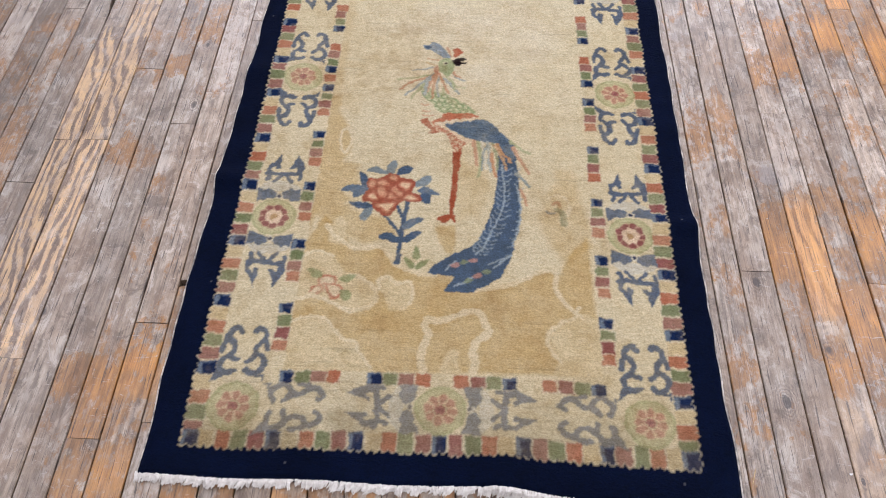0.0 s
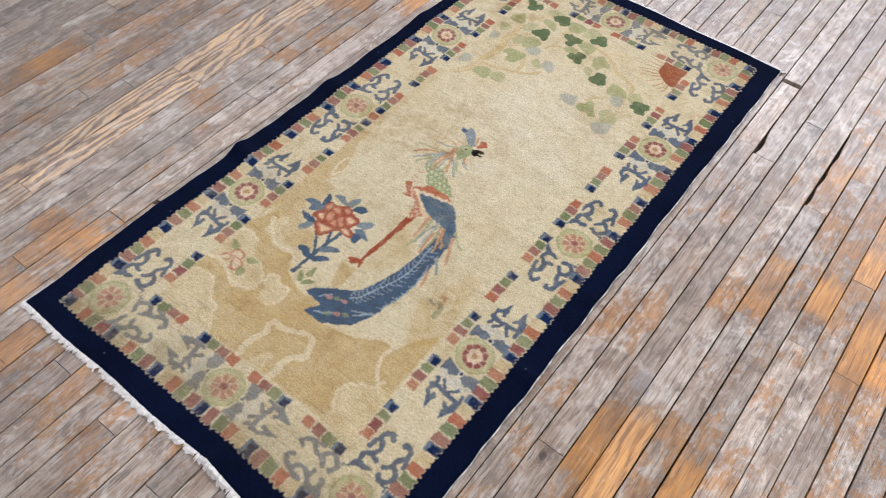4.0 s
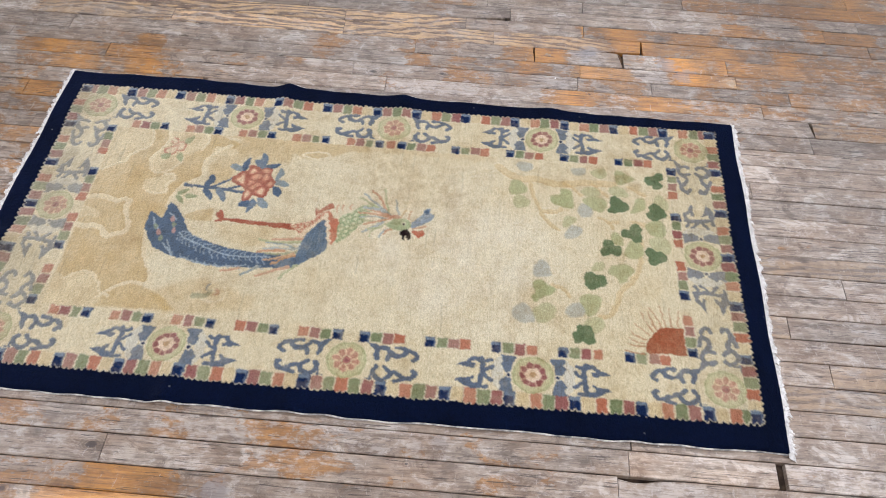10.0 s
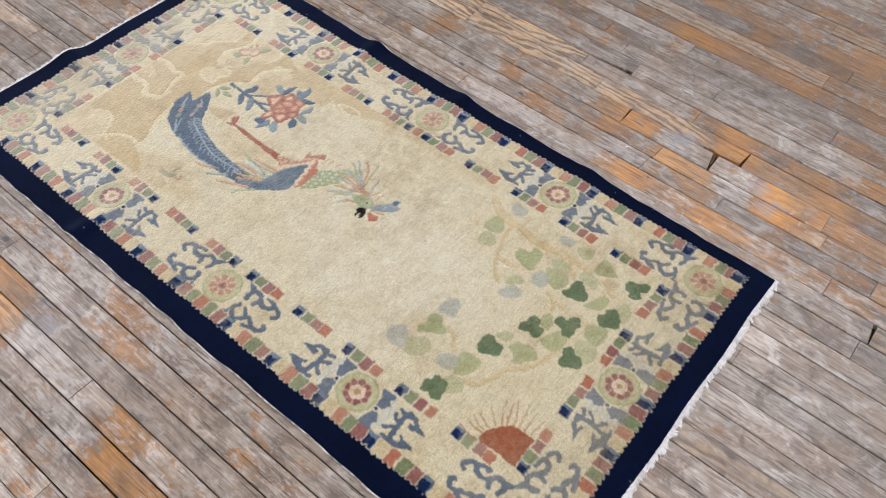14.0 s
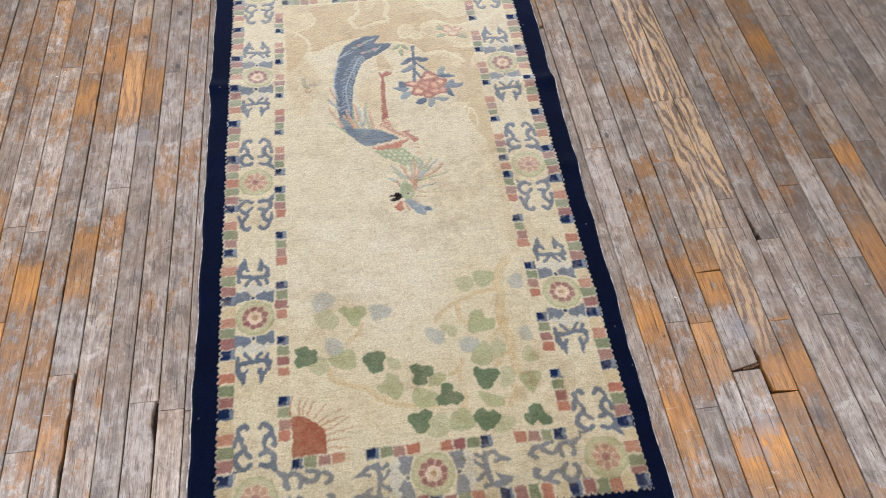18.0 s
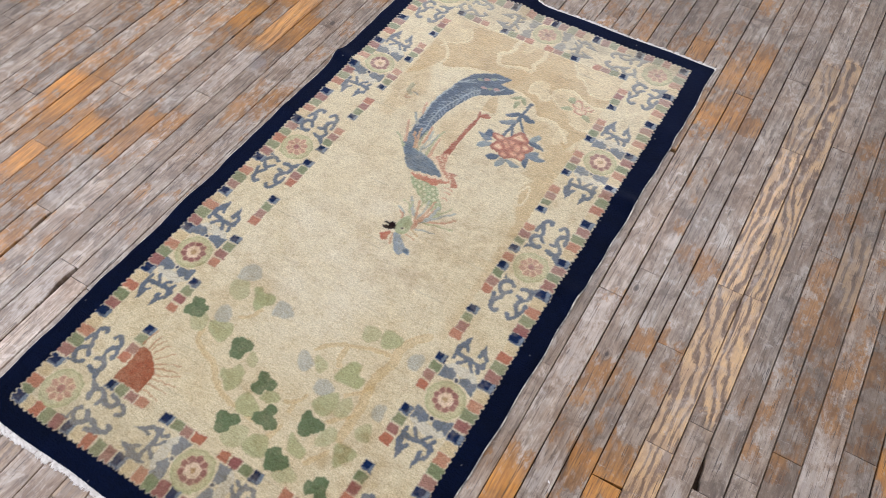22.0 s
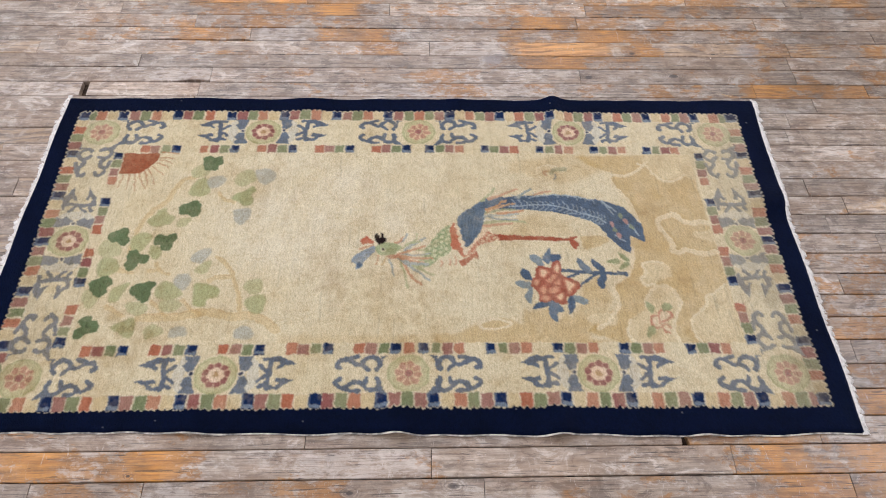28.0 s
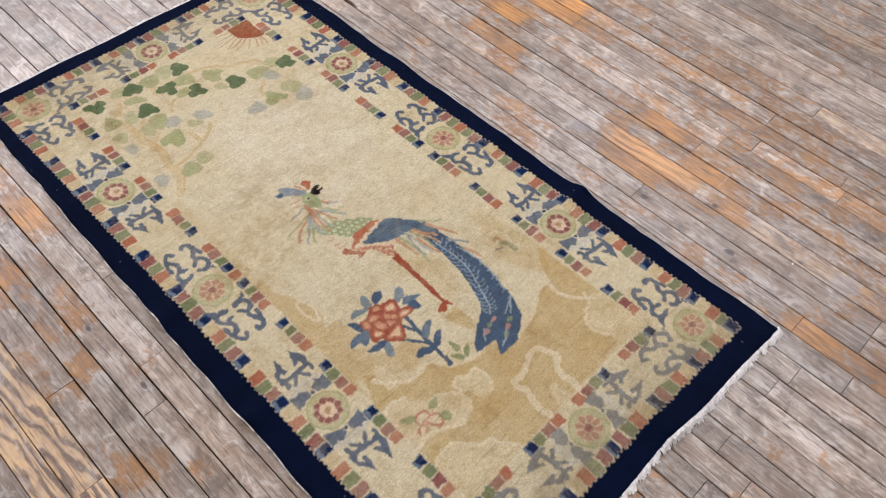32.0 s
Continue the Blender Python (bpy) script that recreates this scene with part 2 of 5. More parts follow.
def pile_material():
    n = Nodes("wool_pile")
    where = n.add("ShaderNodeNewGeometry").outputs["Position"]
    dye = n.add("ShaderNodeAttribute", attribute_name="dye").outputs["Color"]
    tuft = n.noise(n.vec("MULTIPLY", where, (300.0, 420.0, 300.0)), 1.0, 4.0, 0.7)
    rows = n.noise(n.vec("MULTIPLY", where, (26.0, 330.0, 45.0)), 1.0, 4.0, 0.65)
    lumps = n.noise(n.vec("MULTIPLY", where, (130.0, 190.0, 130.0)), 1.0, 5.0, 0.7)
    cloud = n.noise(where, 9.0, 6.0, 0.68)
    stain = n.noise(where, 30.0, 6.0, 0.72, distort=0.4)
    pale = n.noise(where, 55.0, 5.0, 0.7)
    colour = n.mix(n.ramp(tuft, 0.28, 0.75), n.mix(1.0, dye, (0.77, 0.75, 0.70), "MULTIPLY"), n.mix(1.0, dye, (1.15, 1.15, 1.14), "MULTIPLY"))
    colour = n.mix(n.math("MULTIPLY", n.ramp(rows, 0.54, 0.7), 0.3), colour, n.mix(1.0, colour, (0.66, 0.60, 0.52), "MULTIPLY"))
    colour = n.mix(n.math("MULTIPLY", n.ramp(lumps, 0.46, 0.64), 0.54), colour, n.mix(1.0, colour, (0.76, 0.71, 0.62), "MULTIPLY"))
    colour = n.mix(n.math("MULTIPLY", n.ramp(cloud, 0.44, 0.66), 0.3), colour, n.mix(1.0, colour, (0.88, 0.80, 0.66), "MULTIPLY"))
    colour = n.mix(n.math("MULTIPLY", n.ramp(stain, 0.48, 0.7), 0.55), colour, n.mix(1.0, colour, (0.80, 0.72, 0.60), "MULTIPLY"))
    colour = n.mix(n.math("MULTIPLY", n.ramp(pale, 0.52, 0.72), 0.5), colour, n.mix(1.0, colour, (1.16, 1.17, 1.2), "MULTIPLY"))
    n.bump(n.math("ADD", tuft, n.math("ADD", n.math("MULTIPLY", rows, 0.25), n.math("MULTIPLY", lumps, 2.2))), 0.78, 0.003)
    # the nap lies towards one end, so the wool shines when seen against it
    nap = n.add("ShaderNodeBsdfSheen")
    level = n.add("ShaderNodeRGBToBW")
    n.put(level.inputs[0], dye)
    n.put(nap.inputs["Color"], n.mix(n.math("MULTIPLY_ADD", n.ramp(level.outputs[0], 0.0, 0.18), 0.82, 0.02), dye, (1.0, 0.98, 0.88)))
    nap.inputs["Roughness"].default_value = 0.42
    upright = n.add("ShaderNodeNewGeometry").outputs["Normal"]
    lean = n.add("ShaderNodeVectorMath", operation="NORMALIZE")
    n.put(lean.inputs[0], n.vec("ADD", upright, (0.0, -0.5, 0.0)))
    n.put(nap.inputs["Normal"], lean.outputs[0])
    both = n.add("ShaderNodeAddShader")
    n.put(both.inputs[0], n.bsdf.outputs[0])
    n.put(both.inputs[1], nap.outputs[0])
    n.put(n.tree.nodes["Material Output"].inputs["Surface"], both.outputs[0])
    return n.done(colour, 0.95, 0.06)


def plain_material(name, a, b, scale, rough=0.9, relief=0.0005):
    n = Nodes(name)
    where = n.add("ShaderNodeNewGeometry").outputs["Position"]
    blot = n.noise(where, scale, 4.0, 0.6)
    n.bump(blot, 0.3, relief)
    return n.done(n.mix(n.ramp(blot, 0.3, 0.7), a, b), rough, 0.2)


PLANK = plank_material()
PILE = pile_material()
COTTON = plain_material("cotton", S(214, 208, 200), S(244, 240, 234), 160.0)
CORD = plain_material("overcast_cord", S(116, 112, 110), S(224, 216, 204), 55.0)
UNDER = plain_material("dusty_gap", S(48, 38, 31), S(88, 73, 60), 40.0)
PLASTER = plain_material("plaster", S(216, 216, 214), S(230, 230, 228), 3.0)


def part(name, bm, material, parent=None, label=""):
    me = bpy.data.meshes.new(name)
    bm.to_mesh(me)
    bm.free()
    me.materials.append(material)
    ob = new(name, me)
    ob.parent = parent
    return tagged(ob, label)


def box(bm, x0, y0, z0, x1, y1, z1):
    m = Matrix.Translation(((x0 + x1) / 2, (y0 + y1) / 2, (z0 + z1) / 2)) @ Matrix.Diagonal((x1 - x0, y1 - y0, z1 - z0, 1))
    bmesh.ops.create_cube(bm, size=1, matrix=m)


# ---- the room round the floor ----


def slab(name, x0, y0, z0, x1, y1, z1, material, label, category):
    bm = bmesh.new()
    box(bm, x0, y0, z0, x1, y1, z1)
    return tagged(part(name, bm, material), label, category, kind="structure")


bm = bmesh.new()
for x0, x1, z0, z1 in ((-HALF, WX0, -0.05, 2.9), (WX1, HALF, -0.05, 2.9), (WX0, WX1, -0.05, WZ0), (WX0, WX1, WZ1, 2.9)):
    box(bm, x0, HALF, z0, x1, HALF + 0.12, z1)
tagged(part("wall_north", bm, PLASTER), "plain pale plaster wall with an unseen added window opening", "wall", kind="structure")
# unseen window, added only as the opening for the north light
added_window = tagged(new("added_window"), "plain white painted window frame, unseen and added round the light", "window", kind="structure")
for name, x0, x1, z0, z1 in (("jamb", WX0, WX0 + 0.05, WZ0, WZ1), ("jamb", WX1 - 0.05, WX1, WZ0, WZ1), ("head_rail", WX0 + 0.05, WX1 - 0.05, WZ1 - 0.05, WZ1), ("sill_rail", WX0 + 0.05, WX1 - 0.05, WZ0, WZ0 + 0.05), ("mullion", (WX0 + WX1) / 2 - 0.025, (WX0 + WX1) / 2 + 0.025, WZ0 + 0.05, WZ1 - 0.05)):
    bm = bmesh.new()
    box(bm, x0, HALF + 0.01, z0, x1, HALF + 0.06, z1)
    bmesh.ops.bevel(bm, geom=bm.edges[:], offset=0.006, segments=2, affect="EDGES")
    part(name, bm, PLASTER, added_window)
slab("wall_south", -HALF, -HALF - 0.12, -0.05, HALF, -HALF, 2.9, PLASTER, "plain pale plaster wall closing the room", "wall")
slab("wall_east", HALF, -HALF - 0.12, -0.05, HALF + 0.12, HALF + 0.12, 2.9, PLASTER, "plain pale plaster wall closing the room", "wall")
slab("wall_west", -HALF - 0.12, -HALF - 0.12, -0.05, -HALF, HALF + 0.12, 2.9, PLASTER, "plain pale plaster wall closing the room", "wall")
slab("ceiling", -HALF - 0.12, -HALF - 0.12, 2.9, HALF + 0.12, HALF + 0.12, 3.0, PLASTER, "plain pale plaster ceiling", "ceiling")


# ---- the rug ----
# Plan in millimetres: u across, v along; the woven design is set out knot by knot.
KNOT = 1.85
HU, HV = 457.0, 866.0
NU, NV = int(2 * HU / KNOT), int(2 * HV / KNOT)
gu = np.linspace(-HU, HU, NU + 1)
gv = np.linspace(-HV, HV, NV + 1)
cu, cv = (gu[:-1] + gu[1:]) / 2, (gv[:-1] + gv[1:]) / 2
rug_rng = np.random.default_rng(5)


def smooth_noise(cells, seed):
    """Soft noise over the knots, about cells millimetres to a blotch, mean 0."""
    r = np.random.default_rng(seed)
    a, b = int(2 * HU / cells) + 3, int(2 * HV / cells) + 3
    g = r.normal(size=(b, a))
    x, y = (cu + HU) / cells, (cv + HV) / cells
    i, j = x.astype(int), y.astype(int)
    fx, fy = x - i, y - j
    fx, fy = (fx * fx * (3 - 2 * fx))[None, :], (fy * fy * (3 - 2 * fy))[:, None]
    J, I = np.ix_(j, i)
    return (g[J, I] * (1 - fx) + g[J, I + 1] * fx) * (1 - fy) + (g[J + 1, I] * (1 - fx) + g[J + 1, I + 1] * fx) * fy


# uneven hand: outlines wander by a knot or so
wob_u = smooth_noise(9, 1) * 1.1 + rug_rng.normal(size=(NV, NU)) * 0.5
wob_v = smooth_noise(9, 2) * 1.1 + rug_rng.normal(size=(NV, NU)) * 0.5
U = cu[None, :] + wob_u
V = cv[:, None] + wob_v

PART = np.zeros((NV, NU), np.int32)
DYE = np.zeros((NV, NU, 3))
names = []
labels = []

CREAM, CREAM2, TAN = S(224, 211, 177), S(232, 222, 195), S(192, 154, 82)
NAVY, NAVYTILE, LBLUE = S(5, 16, 42), S(22, 42, 82), S(112, 128, 146)
RUST, PLUM, MOSS = S(180, 104, 76), S(146, 84, 82), S(114, 128, 88)
SLATE, TAIL = S(88, 102, 122), S(80, 100, 124)
SALMON, PALEGREEN, DARK = S(208, 160, 130), S(178, 182, 140), S(36, 24, 26)


def region(name, label=""):
    names.append(name)
    labels.append(label)
    return len(names) - 1


def window(points, margin):
    p = np.array(points, float)
    i0, i1 = np.searchsorted(cu, (p[:, 0].min() - margin, p[:, 0].max() + margin))
    j0, j1 = np.searchsorted(cv, (p[:, 1].min() - margin, p[:, 1].max() + margin))
    return slice(j0, max(j1, j0 + 1)), slice(i0, max(i1, i0 + 1))


def spline(points, closed=False, steps=6):
    p = np.array(points, float)
    if len(p) < 3:
        return p
    ext = np.vstack([p[-1:], p, p[:2]]) if closed else np.vstack([2 * p[0] - p[1], p, 2 * p[-1] - p[-2]])
    out = []
    for k in range(1, len(ext) - 2):
        a, b, c, d = ext[k - 1], ext[k], ext[k + 1], ext[k + 2]
        for s in np.linspace(0, 1, steps, endpoint=False):
            out.append(0.5 * (2 * b + (c - a) * s + (2 * a - 5 * b + 4 * c - d) * s * s + (3 * b - a - 3 * c + d) * s**3))
    if not closed:
        out.append(ext[-2])
    return np.array(out)


def put(win, mask, dye, pid=None, strength=1.0):
    d = DYE[win]
    m = (mask * strength)[..., None]
    DYE[win] = d * (1 - m) + np.array(dye) * m
    if pid is not None:
        PART[win][mask > 0.5] = pid


def blob(points, dye, pid=None, closed_spline=True, strength=1.0, soft=0.0):
    """A filled patch inside a smooth outline."""
    p = spline(points, True) if closed_spline else np.array(points, float)
    win = window(p, 6 + 3 * soft)
    x, y = U[win], V[win]
    inside = np.zeros(x.shape, bool)
    near = np.full(x.shape, 1e9)
    for (ax, ay), (bx, by) in zip(p, np.roll(p, -1, 0)):
        cross = (ay > y) != (by > y)
        if by != ay:
            inside ^= cross & (x < (bx - ax) * (y - ay) / (by - ay) + ax)
        if soft:
            dx, dy = bx - ax, by - ay
            s = np.clip(((x - ax) * dx + (y - ay) * dy) / max(dx * dx + dy * dy, 1e-6), 0, 1)
            near = np.minimum(near, np.hypot(x - ax - s * dx, y - ay - s * dy))
    mask = inside.astype(float) if not soft else np.clip(0.5 + np.where(inside, near, -near) / (2 * soft), 0, 1)
    put(win, mask, dye, pid, strength)


def stroke(points, width, dye, pid=None, strength=1.0, taper=None):
    """A band of the given width along a smooth line."""
    p = spline(points)
    win = window(p, width + 3)
    x, y = U[win], V[win]
    mask = np.zeros(x.shape)
    for k, ((ax, ay), (bx, by)) in enumerate(zip(p[:-1], p[1:])):
        dx, dy = bx - ax, by - ay
        s = np.clip(((x - ax) * dx + (y - ay) * dy) / max(dx * dx + dy * dy, 1e-6), 0, 1)
        w = width / 2 * (1 if taper is None else 1 + (taper - 1) * (k + 0.5) / len(p))
        mask = np.maximum(mask, (np.hypot(x - ax - s * dx, y - ay - s * dy) < w).astype(float))
    put(win, mask, dye, pid, strength)


def disc(x0, y0, r, dye, pid=None, petals=0, depth=0.0, strength=1.0, turn=0.0):
    win = window([(x0, y0)], r * (1 + depth) + 4)
    x, y = U[win] - x0, V[win] - y0
    rr = r * (1 + depth * np.cos(petals * np.arctan2(y, x) + turn)) if petals else r
    put(win, (np.hypot(x, y) < rr).astype(float), dye, pid, strength)


def rect(u0, v0, u1, v1, dye, pid=None):
    win = window([(u0, v0), (u1, v1)], 6)
    x, y = U[win], V[win]
    put(win, ((x > u0) & (x < u1) & (y > v0) & (y < v1)).astype(float), dye, pid)


def frame_mask(hu, hv):
    return (np.abs(U) < hu) & (np.abs(V) < hv)


# grounds, from the outside in
border = region("outer_border", "midnight navy plain wool edge")
PART[:] = border
DYE[:] = NAVY
ground = region("border_ground", "cream ground of the patterned border")
saw = 2.4 * (np.abs(np.sin(np.pi * cv / 12.75)) * 2 - 1)[:, None]
saw_u = 2.4 * (np.abs(np.sin(np.pi * cu / 13.0)) * 2 - 1)[None, :]
m = (np.abs(U) < 403.5 + saw) & (np.abs(V) < 819.5 + saw_u)
PART[m], DYE[m] = ground, CREAM
field = region("field", "cream wool field with a golden wash")
m = frame_mask(262, 688)
PART[m], DYE[m] = field, CREAM


def mixdye(a, b, f):
    return tuple(p * (1 - f) + q * f for p, q in zip(a, b))


# guard bands of small blocks
block_dye = {"red": RUST, "plum": PLUM, "moss": MOSS, "navy": NAVYTILE, "cream": mixdye(CREAM, TAN, 0.35)}
block_label = {"red": "brick red woven block", "plum": "faded plum woven block", "moss": "moss green woven block", "navy": "deep blue woven block", "cream": "straw coloured woven block"}


def block(u0, v0, u1, v1, kind):
    g = 0.2
    j = rug_rng.normal(size=4) * 0.8
    pid = region("guard_block", block_label[kind])
    fade = rug_rng.uniform(0, 0.2) + 0.03 if kind != "navy" else 0.0
    dye = mixdye(block_dye[kind], CREAM, fade)
    tooth = 0.0 if abs(u0 + u1) < 640 and abs(v0 + v1) < 1500 else 2.4
    win = window([(u0, v0), (u1, v1)], 8)
    x, y = U[win], V[win]
    saw_x = tooth * (np.abs(np.sin(np.pi * cv[win[0]] / 12.75)) * 2 - 1)[:, None]
    saw_y = tooth * (np.abs(np.sin(np.pi * cu[win[1]] / 13.0)) * 2 - 1)[None, :]
    # pale rim: light caught by the carved outline, painted into the dye
    for rim, d in ((0.0, mixdye(dye, CREAM2, 0.7)), (1.3, dye)):
        left, right, low, high = u0 + g + rim + j[0], u1 - g - rim + j[2], v0 + g + rim + j[1], v1 - g - rim + j[3]
        inside = (x > left - (saw_x if u0 < -390 else 0)) & (x < right + (saw_x if u1 > 390 else 0))
        inside &= (y > low - (saw_y if v0 < -805 else 0)) & (y < high + (saw_y if v1 > 805 else 0))
        put(win, inside.astype(float), d, pid)
    if kind == "navy":
        if v1 - v0 < u1 - u0 + 4:
            rect(u0 + 1.5, v0 + 1.5, u0 + (u1 - u0) * 0.3, v1 - 1.5, LBLUE, pid)
            rect(u0 + 1.5, v1 - 5, u1 - 1.5, v1 - 1.5, mixdye(LBLUE, NAVYTILE, 0.4), pid)
        else:
            rect(u0 + 1.5, v1 - 6, u1 - 1.5, v1 - 1.5, LBLUE, pid)


OUT = ["red", "moss", "plum", "navy", "cream"]
STEP = 25.5
for side in (-1, 1):
    u0, u1 = (372, 404) if side > 0 else (-404, -372)
    for k in range(-31, 32):
        block(u0, k * STEP - STEP / 2, u1, k * STEP + STEP / 2, OUT[(abs(k) + (side < 0)) % 5])
    v0, v1 = (791, 820) if side > 0 else (-820, -791)
    for k in range(-14, 15):
        block(k * STEP * 1.02 - STEP / 2, v0, k * STEP * 1.02 + STEP / 2, v1, ["navy", "plum", "moss", "red", "cream"][abs(k) % 5])
    for end in (-1, 1):
        block(min(side * 373, side * 403), min(end * 793, end * 819), max(side * 373, side * 403), max(end * 793, end * 819), "navy")
block(-288, -12, -262, 12, "red")
IN = ["navy", "moss", "plum", "red"]
for side in (-1, 1):
    u0, u1 = (262, 288) if side > 0 else (-288, -262)
    for end in (-1, 1):
        for g in range(5):
            for k in range(4):
                a = 17 + g * 135.5 + k * 24
                if a + 23 < 690:
                    block(u0, min(end * a, end * (a + 23.5)), u1, max(end * a, end * (a + 23.5)), IN[k])
        a = 264
        v0, v1 = (688, 712) if end > 0 else (-712, -688)
        for g in range(2):
            for k in range(4):
                b = 267 - g * 144 - k * 26
                block(min(side * b, side * (b - 25.5)), v0, max(side * b, side * (b - 25.5)), v1, IN[k])

# the border's ornaments, each set out from its own middle and turned to its side
def turned(points, x0, y0, way, flip=1):
    """way 0: along v; 1: along u."""
    return [(x0 + b, y0 + a * flip) if way == 0 else (x0 + a * flip, y0 + b) for a, b in points]


def rosette(x0, y0, bright, fade):
    pid = region("rosette", "round brick red rosette with a pale eye in a sage ring" if bright else "round eight-petalled salmon rosette in a sage ring")
    disc(x0, y0, 41.5, mixdye(S(164, 170, 118), CREAM, 0.25 + fade), pid)
    disc(x0, y0, 37, mixdye(S(190, 188, 142), CREAM, 0.3 + fade), pid)
    if bright:
        win = window([(x0, y0)], 32)
        x, y = U[win] - x0, V[win] - y0
        r, q = np.hypot(x, y), np.cos(9 * np.arctan2(y, x) + 0.6)
        put(win, (r < 27.5 + 1.2 * q).astype(float), mixdye(S(206, 168, 146), CREAM, fade), pid)
        put(win, ((r < 26.5 + 1.6 * q) & (q > -0.86)).astype(float), mixdye(S(150, 92, 88), CREAM, fade), pid)
        disc(x0, y0, 16, S(232, 208, 180), pid, 7, 0.06)
        disc(x0, y0, 6.2, S(190, 154, 112), pid, 3, 0.15)
    else:
        win = window([(x0, y0)], 32)
        x, y = U[win] - x0, V[win] - y0
        r, q = np.hypot(x, y), np.cos(8 * np.arctan2(y, x) + 1.1)
        put(win, ((r < 26.5 + 1.6 * q) & (r > 9.5)).astype(float), mixdye(S(226, 200, 166), CREAM, fade), pid)
        put(win, ((r < 25 + 2 * q) & (r > 10.5) & (q > -0.72)).astype(float), mixdye(S(190, 136, 116), CREAM, 0.1 + fade), pid)
        disc(x0, y0, 8.5, mixdye(S(172, 112, 104), CREAM, fade), pid)
        disc(x0, y0, 3.6, mixdye(S(146, 86, 86), CREAM, fade), pid)


def scroll_pair(x0, y0, way, flip, fade):
    dye = mixdye(SLATE, CREAM, fade)
    for curl, lobe, hook, wedge in (
        ([(61, -10), (57, -23), (63, -34), (78, -34), (88, -24), (100, -17), (114, -21), (122, -31), (135, -27), (142, -17), (133, -10)],
         [(96, -37), (109, -36), (122, -31)], [(86, -23), (82, -9)], [(36, -46), (61, -40), (52, -26)]),
        ([(63, 10), (57, 19), (62, 31), (74, 38), (87, 32), (94, 21), (106, 22), (121, 31), (134, 30), (142, 18), (135, 14)],
         [(101, 39), (113, 36), (123, 32)], [(79, 9), (84, 14), (92, 21)], [(50, 35), (52, 22), (57, 40), (38, 39)]),
    ):
        pid = region("scroll", "slate blue curling scroll")
        stroke(turned(curl, x0, y0, way, flip), 10.4, dye, pid)
        stroke(turned(lobe, x0, y0, way, flip), 9, dye, pid)
        stroke(turned(hook, x0, y0, way, flip), 10, dye, pid)
        blob(turned(wedge, x0, y0, way, flip), dye, pid, False)


def arrow_motif(x0, y0, way, flip, fade):
    dye = mixdye(SLATE, CREAM, fade)
    pid = region("arrow_ornament", "slate blue crossed arrow ornament")
    bow = region("bow_ornament", "slate blue bow beside a rosette")
    pale = mixdye(S(150, 164, 174), CREAM, fade + 0.1)
    blob(turned([(62, -34), (73, -31), (83, -17), (84, 2), (81, 21), (73, 35), (62, 38)], x0, y0, way, flip), mixdye(pale, CREAM2, 0.7), bow)
    for half in ([(33, -39), (65, -40), (60, -25), (66, -18), (57, -2), (45, -3), (41, -21)],
                 [(38, 43), (68, 42), (62, 31), (69, 23), (56, 6), (45, 10), (41, 25)]):
        blob(turned(half, x0, y0, way, flip), mixdye(dye, pale, 0.12), bow, False)
    disc(*turned([(49, 3)], x0, y0, way, flip)[0], 6.5, mixdye(CREAM2, pale, 0.2), bow)
    disc(*turned([(49, 3)], x0, y0, way, flip)[0], 4.0, mixdye(NAVYTILE, CREAM, fade), bow)
    for line, wide in (([(103, -29), (101, -12), (103, 7), (105, 34)], 10.5), ([(104, -25), (94, -23), (85, -27)], 8.5), ([(82, -14), (92, -5), (102, 2)], 8),
                       ([(83, 21), (92, 13), (101, 6)], 8), ([(90, 35), (98, 36), (107, 36)], 8)):
        stroke(turned(line, x0, y0, way, flip), wide, dye, pid)
    for head in ([(106, -32), (124, -31), (134, -21), (144, -16), (156, -10), (132, -8), (118, -6), (114, -15), (125, -17), (117, -24), (105, -20)],
                 [(105, 28), (120, 27), (123, 23), (116, 18), (117, 10), (131, 18), (156, 24), (139, 33), (122, 41), (105, 40)]):
        blob(turned(head, x0, y0, way, flip), dye, pid, False)


for side in (-1, 1):
    u = 332 * side
    fade = 0.02 if side > 0 else 0.05
    for end in (-1, 1):
        scroll_pair(u, 0, 0, end, fade)
        for s in (-1, 1):
            arrow_motif(u, 376 * end, 0, s, fade)
        rosette(u, 376 * end, True, 0.0 if side > 0 else 0.05)
        scroll_pair(u, 753 * end, 0, -end, fade + 0.05)
        rosette(u, 753 * end, False, 0.07)
        scroll_pair(u, 753 * end, 1, -side, 0.28 if end < 0 else 0.2)
    rosette(u, 0, False, 0.0 if side > 0 else 0.1)
for end in (-1, 1):
    for s in (-1, 1):
        arrow_motif(0, 752 * end, 1, s, 0.28 if end < 0 else 0.2)
    rosette(0, 752 * end, end > 0, 0.08)

